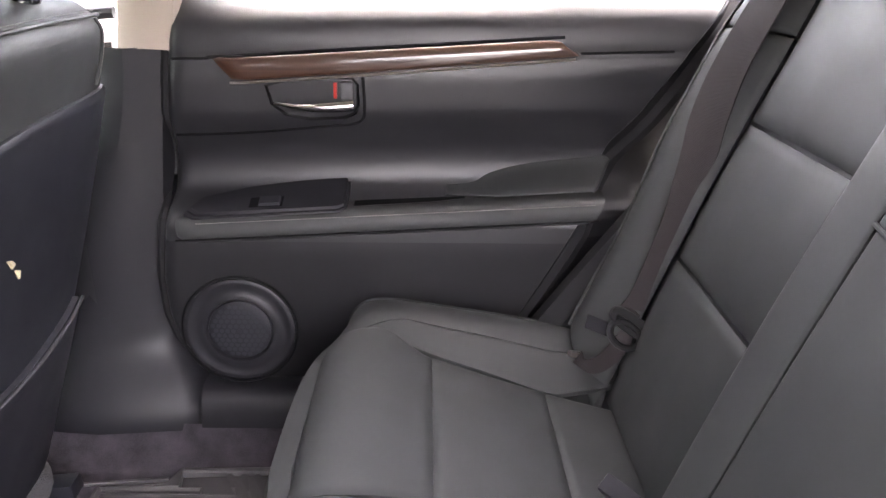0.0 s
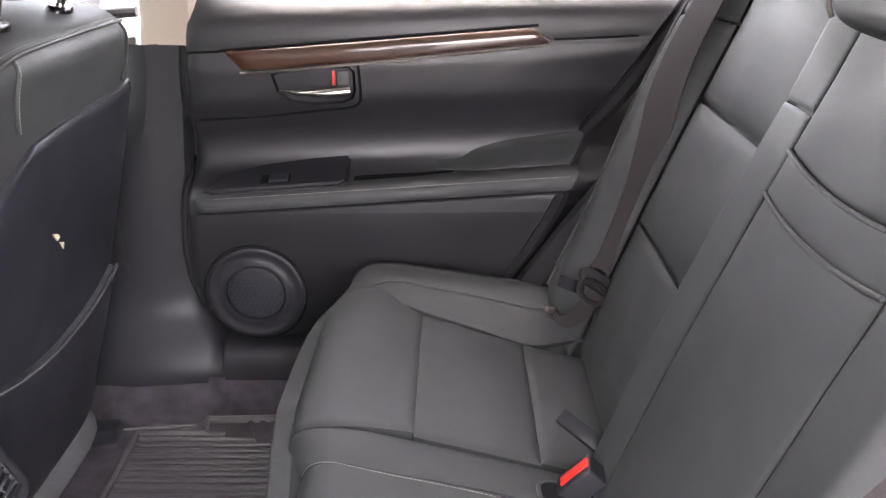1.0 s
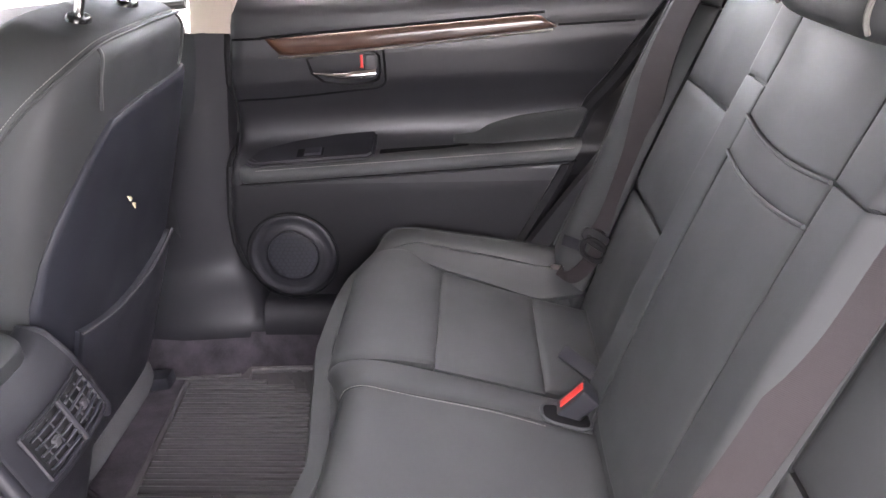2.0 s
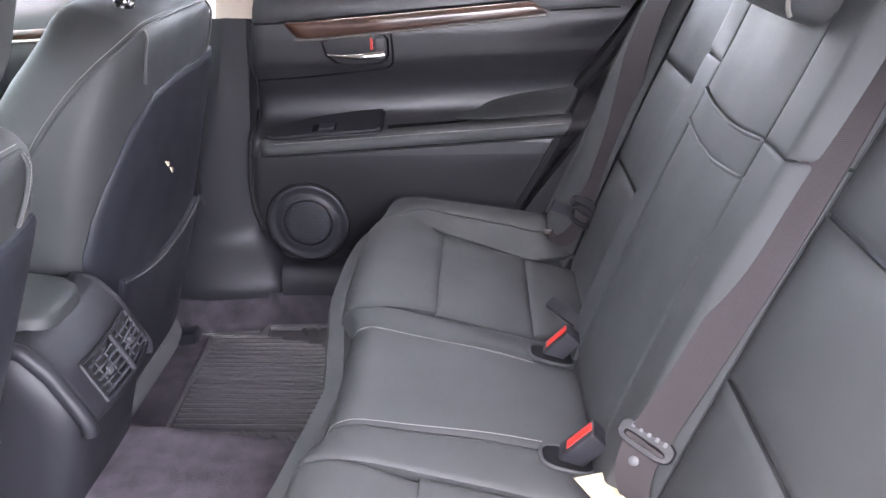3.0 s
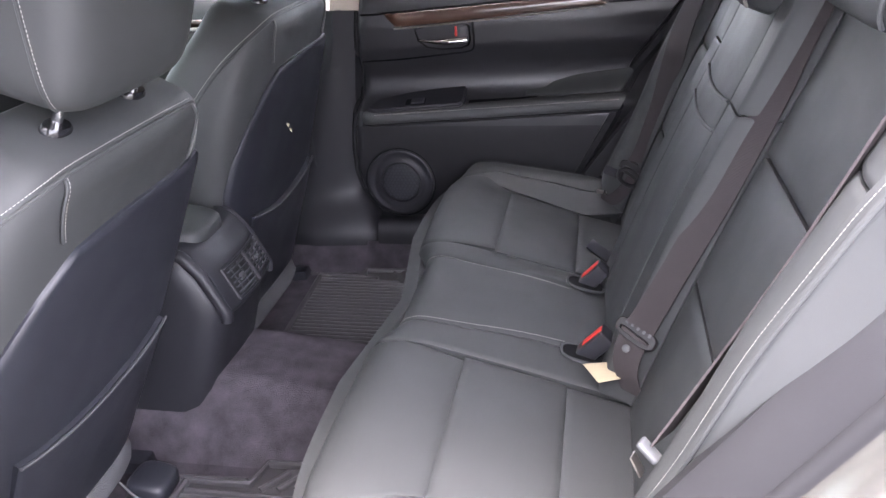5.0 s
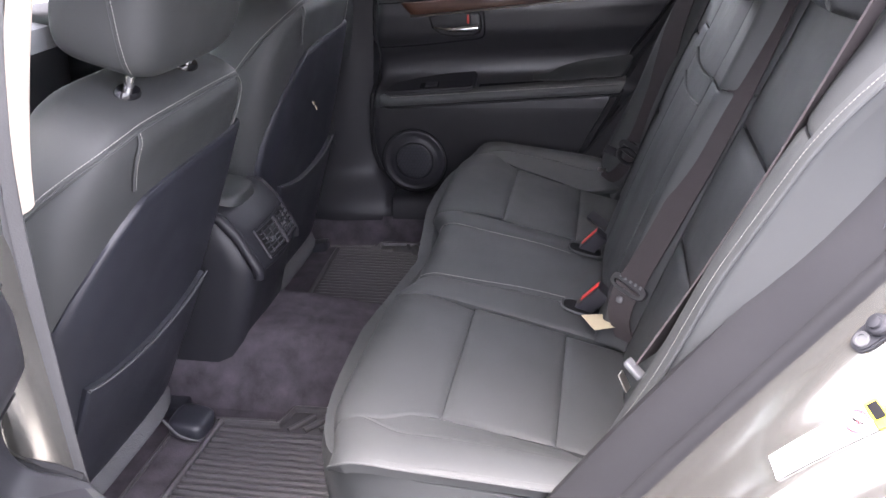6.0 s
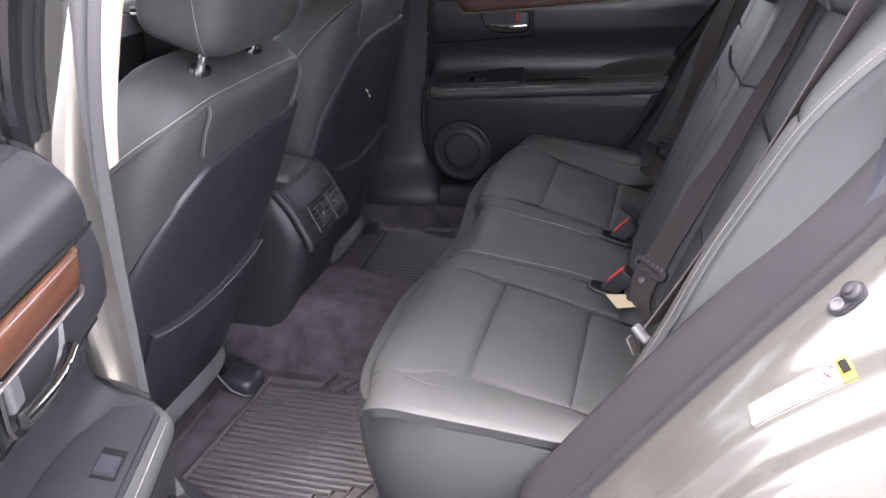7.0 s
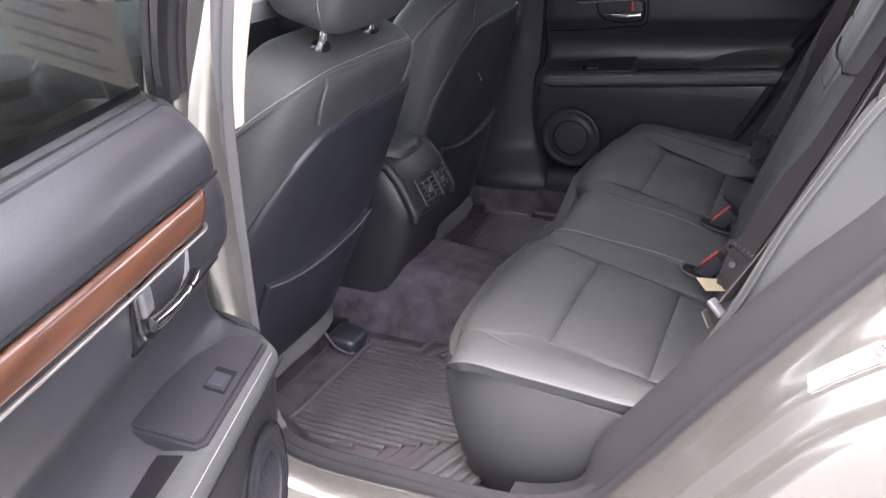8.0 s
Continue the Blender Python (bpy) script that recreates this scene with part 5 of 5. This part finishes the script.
# striker bolt and stickers on the rear jamb
NEAR_PATH = opening_path(-1)[11 * 5:]


def jamb_face(z, o):
    """A point of the near rear jamb: height along the opening's edge, and distance outwards."""
    zs = [p.z for p in NEAR_PATH]
    i = min(len(zs) - 2, max(1, int(np.searchsorted(zs, z))))
    p = Vector([float(np.interp(z, zs, [q[k] for q in NEAR_PATH])) for k in range(3)])
    d = NEAR_PATH[i + 1] - NEAR_PATH[i - 1]
    d.y = 0
    d.normalize()
    a = float(np.interp(o, [q[0] for q in JAMB], [q[1] for q in JAMB]))
    return p + Vector((0, -o, 0)) + Vector((d.z, 0, -d.x)) * jamb_scale(z, a)


def jamb_frame(z, o):
    c = jamb_face(z, o)
    e1 = (jamb_face(z + 0.01, o) - jamb_face(z - 0.01, o)).normalized()
    e2 = (jamb_face(z, o - 0.008) - jamb_face(z, o + 0.008)).normalized()
    n = e1.cross(e2).normalized()
    e2 = n.cross(e1)
    return Matrix(((e1.x, e2.x, n.x, c.x), (e1.y, e2.y, n.y, c.y), (e1.z, e2.z, n.z, c.z), (0, 0, 0, 1)))


buffer = thing("door_buffer", tuple(jamb_face(0.898, 0.055)), "dark rubber door buffer with bolt on the painted jamb", "door buffer")
bfm = jamb_frame(0.898, 0.055) @ Matrix.Scale(0.8, 4)
part("buffer_plate", slab(oval(0, 0, 0.027, 0.015, 32, 2.6), 0.006, 0.002, bfm), CONSOLE, buffer)
part("buffer_stop", lathe([(0.013, 0.004), (0.013, 0.012), (0.011, 0.0145), (0.008, 0.015), (0.007, 0.019), (0.002, 0.02)], bfm @ Matrix.Translation((0.011, 0, 0)), 24), CONSOLE, buffer, "round rubber stop")
part("buffer_bolt", lathe([(0.0095, 0.004), (0.0095, 0.008), (0.0085, 0.009), (0.006, 0.009), (0.0055, 0.007), (0.001, 0.007)], bfm @ Matrix.Translation((-0.013, 0, 0)), 20), PLASTIC_GREY, buffer, "dark bolt head")


sticker = thing("warning_sticker", tuple(jamb_face(0.83, 0.11)), "white warning sticker with red prohibition ring and yellow end", "sticker")


def on_sticker(lift):
    def f(u, v):
        e = jamb_frame(lerp(0.788, 0.876, u), lerp(0.1235, 0.094, v))
        return tuple(e @ Vector((0, 0, lift)))
    return f


part("sticker_sheet", pad(on_sticker(0.0022), rect(0, 0.83, 0, 1), 0, 0.0008, 0.0002, 0.001, nu=12, nv=6, out=1, gap=0), WHITE, sticker)
part("yellow_end", pad(on_sticker(0.0022), rect(0.84, 0.95, 0.0, 1.0), 0, 0.0008, 0.0002, 0.001, nu=5, nv=5, out=1, gap=0), YELLOW, sticker, "yellow caution block")
part("caution_mark", pad(on_sticker(0.0032), rect(0.855, 0.935, 0.3, 0.9), 0, 0.0008, 0.0002, 0.001, nu=4, nv=4, out=1, gap=0), INK, sticker)
st = on_sticker(0.0044)
part("prohibition_ring", tube([st(0.74 + 0.085 * math.cos(q), 0.5 + 0.40 * math.sin(q)) for q in np.linspace(0, 2 * math.pi, 28, endpoint=False)], 0.0012, 5, closed=True), RED_INK, sticker, "red prohibition ring")
part("prohibition_bar", tube([st(0.68, 0.22), st(0.74, 0.5), st(0.80, 0.78)], 0.0011, 5), RED_INK, sticker)
part("prohibition_symbol", tube([st(0.72, 0.7), st(0.735, 0.5), st(0.765, 0.35)], 0.0011, 5), INK, sticker)

# ---------------------------------------------------------------- front doors
def front_door(name, label, side):
    d = thing(name, (-1.0, side * 0.76, 0.42), label, "car door", "front doors")
    drop = 0.085 if side < 0 else 0.0
    rows = []
    for z in np.linspace(0.40, 1.062 - drop, 50):
        rows.append([Vector((x, float(np.interp(z, _dz, _dy)) + 0.012, z - 0.08 * (-0.45 - x) * smooth01((z - 0.5) / 0.5))) for x in np.linspace(-1.5, -0.545, 20)])
    bm = bmesh.new()
    grid_faces(bm, rows)
    bmesh.ops.recalc_face_normals(bm, faces=bm.faces)
    part("door_panel", bm, VINYL, d, "charcoal vinyl door lining")
    bm = bmesh.new()
    rows = []
    for z in np.linspace(0.36, 1.01 - drop, 14):
        yo = 0.845 + 0.045 * math.sin(math.pi * (z - 0.36) / 0.78)
        rows.append([Vector((-0.50, 0.76, z)), Vector((-0.495, yo - 0.01, z))] + [Vector((x, yo, z - (0.03 + 0.07 * (-0.5 - x)) * smooth01((z - 0.7) / 0.35))) for x in np.linspace(-0.5, -1.6, 8)] + [Vector((-1.6, 0.7, z))])
    grid_faces(bm, rows)
    bmesh.ops.recalc_face_normals(bm, faces=bm.faces)
    part("outer_skin", bm, PAINT, d, "silver white painted door skin")

    def inlay(u, v):
        x = lerp(-1.35, lerp(-0.775, -0.808, v), u)
        z = lerp(0.935, 0.957, u) + lerp(0, 0.02, v) - drop
        return x, 0.706 - 0.012 * math.sin(math.pi * (0.15 + 0.7 * v)), z
    part("wood_inlay", pad(inlay, lambda u, v: (u, v), 0.002, 0.004, 0.004, 0.012, nu=20, nv=8, out=1, gap=0), WOOD, d, "glossy dark brown wood inlay")
    part("bright_strip", tube([Vector((x, 0.698, lerp(0.932, 0.954, (x + 1.35) / 0.575) - drop)) for x in np.linspace(-1.35, -0.775, 12)], 0.004, 8), SATIN, d, "satin metal strip")
    part("armrest", cushion_block((-1.0, 0.675, 0.73), (0.62, 0.07, 0.06), 2, 4), LEATHER, d)
    fr = part("window_frame", tube(curve([(-0.475, 0.80, 1.05 - drop), (-0.455, 0.77, 1.16), (-0.44, 0.69, 1.30), (-0.6, 0.675, 1.325), (-0.95, 0.665, 1.30), (-1.3, 0.70, 1.16), (-1.5, 0.76, 1.05)], 6), 0.016, 8), GLOSS, d, "gloss black window frame")
    bm = bmesh.new()
    prof = [(1.03 - drop, 0.802), (1.1, 0.787), (1.2, 0.752), (1.3, 0.688)]

    def pane(dy):
        return [[Vector((lerp(-0.47, lerp(-1.5, -1.0, ((z - 1.04) / 0.28)), u), y + dy, z)) for u in np.linspace(0, 1, 6)] for z, y in prof]
    grid_faces(bm, pane(0))
    grid_faces(bm, [r[::-1] for r in pane(0.004)])
    g = part("window_pane", bm, GLASS_TINT, fr, "tinted side glass")
    part("belt_molding", tube([Vector((x, 0.785, 1.035 - drop - 0.08 * (-0.45 - x))) for x in np.linspace(-1.5, -0.5, 8)], 0.009, 8), RUBBER, d)
    return d


front_door("front_door", "closed front passenger door with wood inlay", 1)
MIRROR[0] = -1.0
front_door("front_door", "closed driver door with a paper notice in its window", -1)
MIRROR[0] = 1.0

# painted outer face of the near middle pillar
for sg, nm in ((-1, "near"), (1, "far")):
    bm = bmesh.new()
    rows = []
    for z in list(np.linspace(0.44, 0.96, 6)) + list(np.linspace(0.98, 1.33, 12)):
        t = max(0.0, (z - 0.98) / 0.35)
        y = lerp(0.825, 0.705, t ** 1.4)
        rows.append([Vector((x, sg * (y + dy), z)) for x, dy in ((lerp(-0.385, -0.355, t), -0.05), (lerp(-0.39, -0.36, t), -0.012), (lerp(-0.40, -0.372, t), 0), (lerp(-0.44, -0.41, t), 0.004), (lerp(-0.47, -0.44, t), 0), (lerp(-0.48, -0.45, t), -0.05))])
    grid_faces(bm, rows)
    bmesh.ops.recalc_face_normals(bm, faces=bm.faces)
    tagged(part("pillar_skin_" + nm, bm, PAINT), "silver white painted pillar between the doors", "pillar", kind="structure")

# paper notice inside the driver's window; its print cannot be read
notice = thing("paper_notice", (-0.62, -0.755, 1.04), "printed beige paper notice taped inside the side window", "paper notice")
_nm = Matrix.Translation((-0.64, -0.762, 1.13)) @ Matrix.Rotation(radians(90 + 16), 4, "X") @ Matrix.Rotation(radians(-13), 4, "Z")
KRAFT = material("beige_paper", (0.2, 0.165, 0.125), 0.8, stain=0.06)
part("sheet", slab([(-0.12, -0.09), (0.10, -0.09), (0.10, 0.14), (-0.12, 0.14)], 0.0008, 0, _nm), KRAFT, notice)
for k in range(7):
    w = (0.17, 0.15, 0.18, 0.11, 0.17, 0.14, 0.16)[k]
    part("print_bar", slab([(-0.10, 0.0), (-0.10 + w, 0.0), (-0.10 + w, 0.006), (-0.10, 0.006)], 0.0006, 0, _nm @ Matrix.Translation((0, -0.07 + 0.026 * k, 0.001))), INK, notice)

# ---------------------------------------------------------------- dashboard and steering wheel
dash = thing("dashboard", (-1.5, 0, 0.4), "black dashboard across the front", "dashboard", kind="structure")
rings = []
for y in np.linspace(-0.7, 0.7, 15):
    bump = 0.03 * math.exp(-((y + 0.385) / 0.16) ** 2)
    rings.append([Vector((x, y, z)) for x, z in ((-1.95, 0.42), (-1.42, 0.42), (-1.36, 0.6), (-1.33, 0.78), (-1.32, 0.88 + bump), (-1.36, 0.93 + bump), (-1.46, 0.95 + bump * 0.5), (-1.7, 0.955), (-1.95, 0.93))])
part("dash_body", loft(rings), VINYL, dash)
part("centre_stack", box((-1.38, -0.12, 0.42), (-1.18, 0.12, 0.78), 0.02), PLASTIC, dash)
wheel = thing("steering_wheel", (-1.12, -0.385, 0.9), "black leather steering wheel with thin bright trim", "steering wheel")
wm = pose(-1.10, -0.385, 0.90, 0, 65, 0)
part("rim", tube([wm @ Vector((0.185 * math.cos(a), 0.185 * math.sin(a), 0)) for a in np.linspace(0, 2 * math.pi, 48, endpoint=False)], 0.015, 10, closed=True), LEATHER, wheel)
part("hub", turned(cushion_block((0, 0, 0), (0.13, 0.15, 0.06), 0, 3), wm), PLASTIC, wheel)
for a in (0, 90, 180):
    part("spoke", turned(box((0.05, -0.018, -0.012), (0.18, 0.018, 0.008), 0.005), wm @ Matrix.Rotation(radians(a), 4, "Z") @ Matrix.Rotation(radians(90), 4, "Z")), PLASTIC_GREY, wheel)
part("bright_ring", tube([wm @ Vector((0.085 * math.cos(a), 0.085 * math.sin(a), 0.012)) for a in np.linspace(-0.8, 3.9, 30)], 0.003, 6), SATIN, wheel)

# windscreen, rear glass and the cowl
for nm, a, b in (("windscreen", (-1.75, 0.95), (-0.95, 1.325)), ("rear_window", (1.1, 1.02), (0.76, 1.31))):
    bm = bmesh.new()
    for o in (0.0, 0.005):
        rows = [[Vector((lerp(a[0], b[0], t) + o, y, lerp(a[1], b[1], t) - 0.05 * (y / 0.65) ** 2 * t)) for y in np.linspace(-0.66, 0.66, 7)] for t in np.linspace(0, 1, 5)]
        grid_faces(bm, rows if o else [r[::-1] for r in rows])
    g = part(nm, bm, GLASS_GREEN)
    tagged(g, "green tinted curved car glass", "window", kind="structure")
hood = bmesh.new()
grid_faces(hood, [[Vector((x, y, 0.93 - 0.12 * max(0, (-x - 1.7) / 1.1) ** 2 - 0.05 * (y / 0.8) ** 4)) for y in np.linspace(-0.8, 0.8, 9)] for x in np.linspace(-2.8, -1.7, 8)])
tagged(part("hood", hood, PAINT), "silver white car hood", "hood", kind="structure")
trunk = bmesh.new()
grid_faces(trunk, [[Vector((x, y, 1.02 - 0.03 * max(0, (x - 1.1)) - 0.05 * (y / 0.8) ** 4)) for y in np.linspace(-0.8, 0.8, 9)] for x in np.linspace(1.05, 1.65, 5)])
tagged(part("trunk_lid", trunk, PAINT), "silver white trunk lid", "trunk lid", kind="structure")
# lining under the far and near side sills beside the front seats
for sg, nm in ((-1, "near"), (1, "far")):
    bm = bmesh.new()
    grid_faces(bm, [[Vector((x, sg * y, z)) for y, z in ((0.60, 0.30), (0.645, 0.33), (0.66, 0.36), (0.70, 0.385), (0.75, 0.39))] for x in np.linspace(-1.5, -0.5, 8)])
    bmesh.ops.recalc_face_normals(bm, faces=bm.faces)
    tagged(part("side_trim_" + nm, bm, PLASTIC), "dark plastic side trim along the sill", "trim", kind="structure")
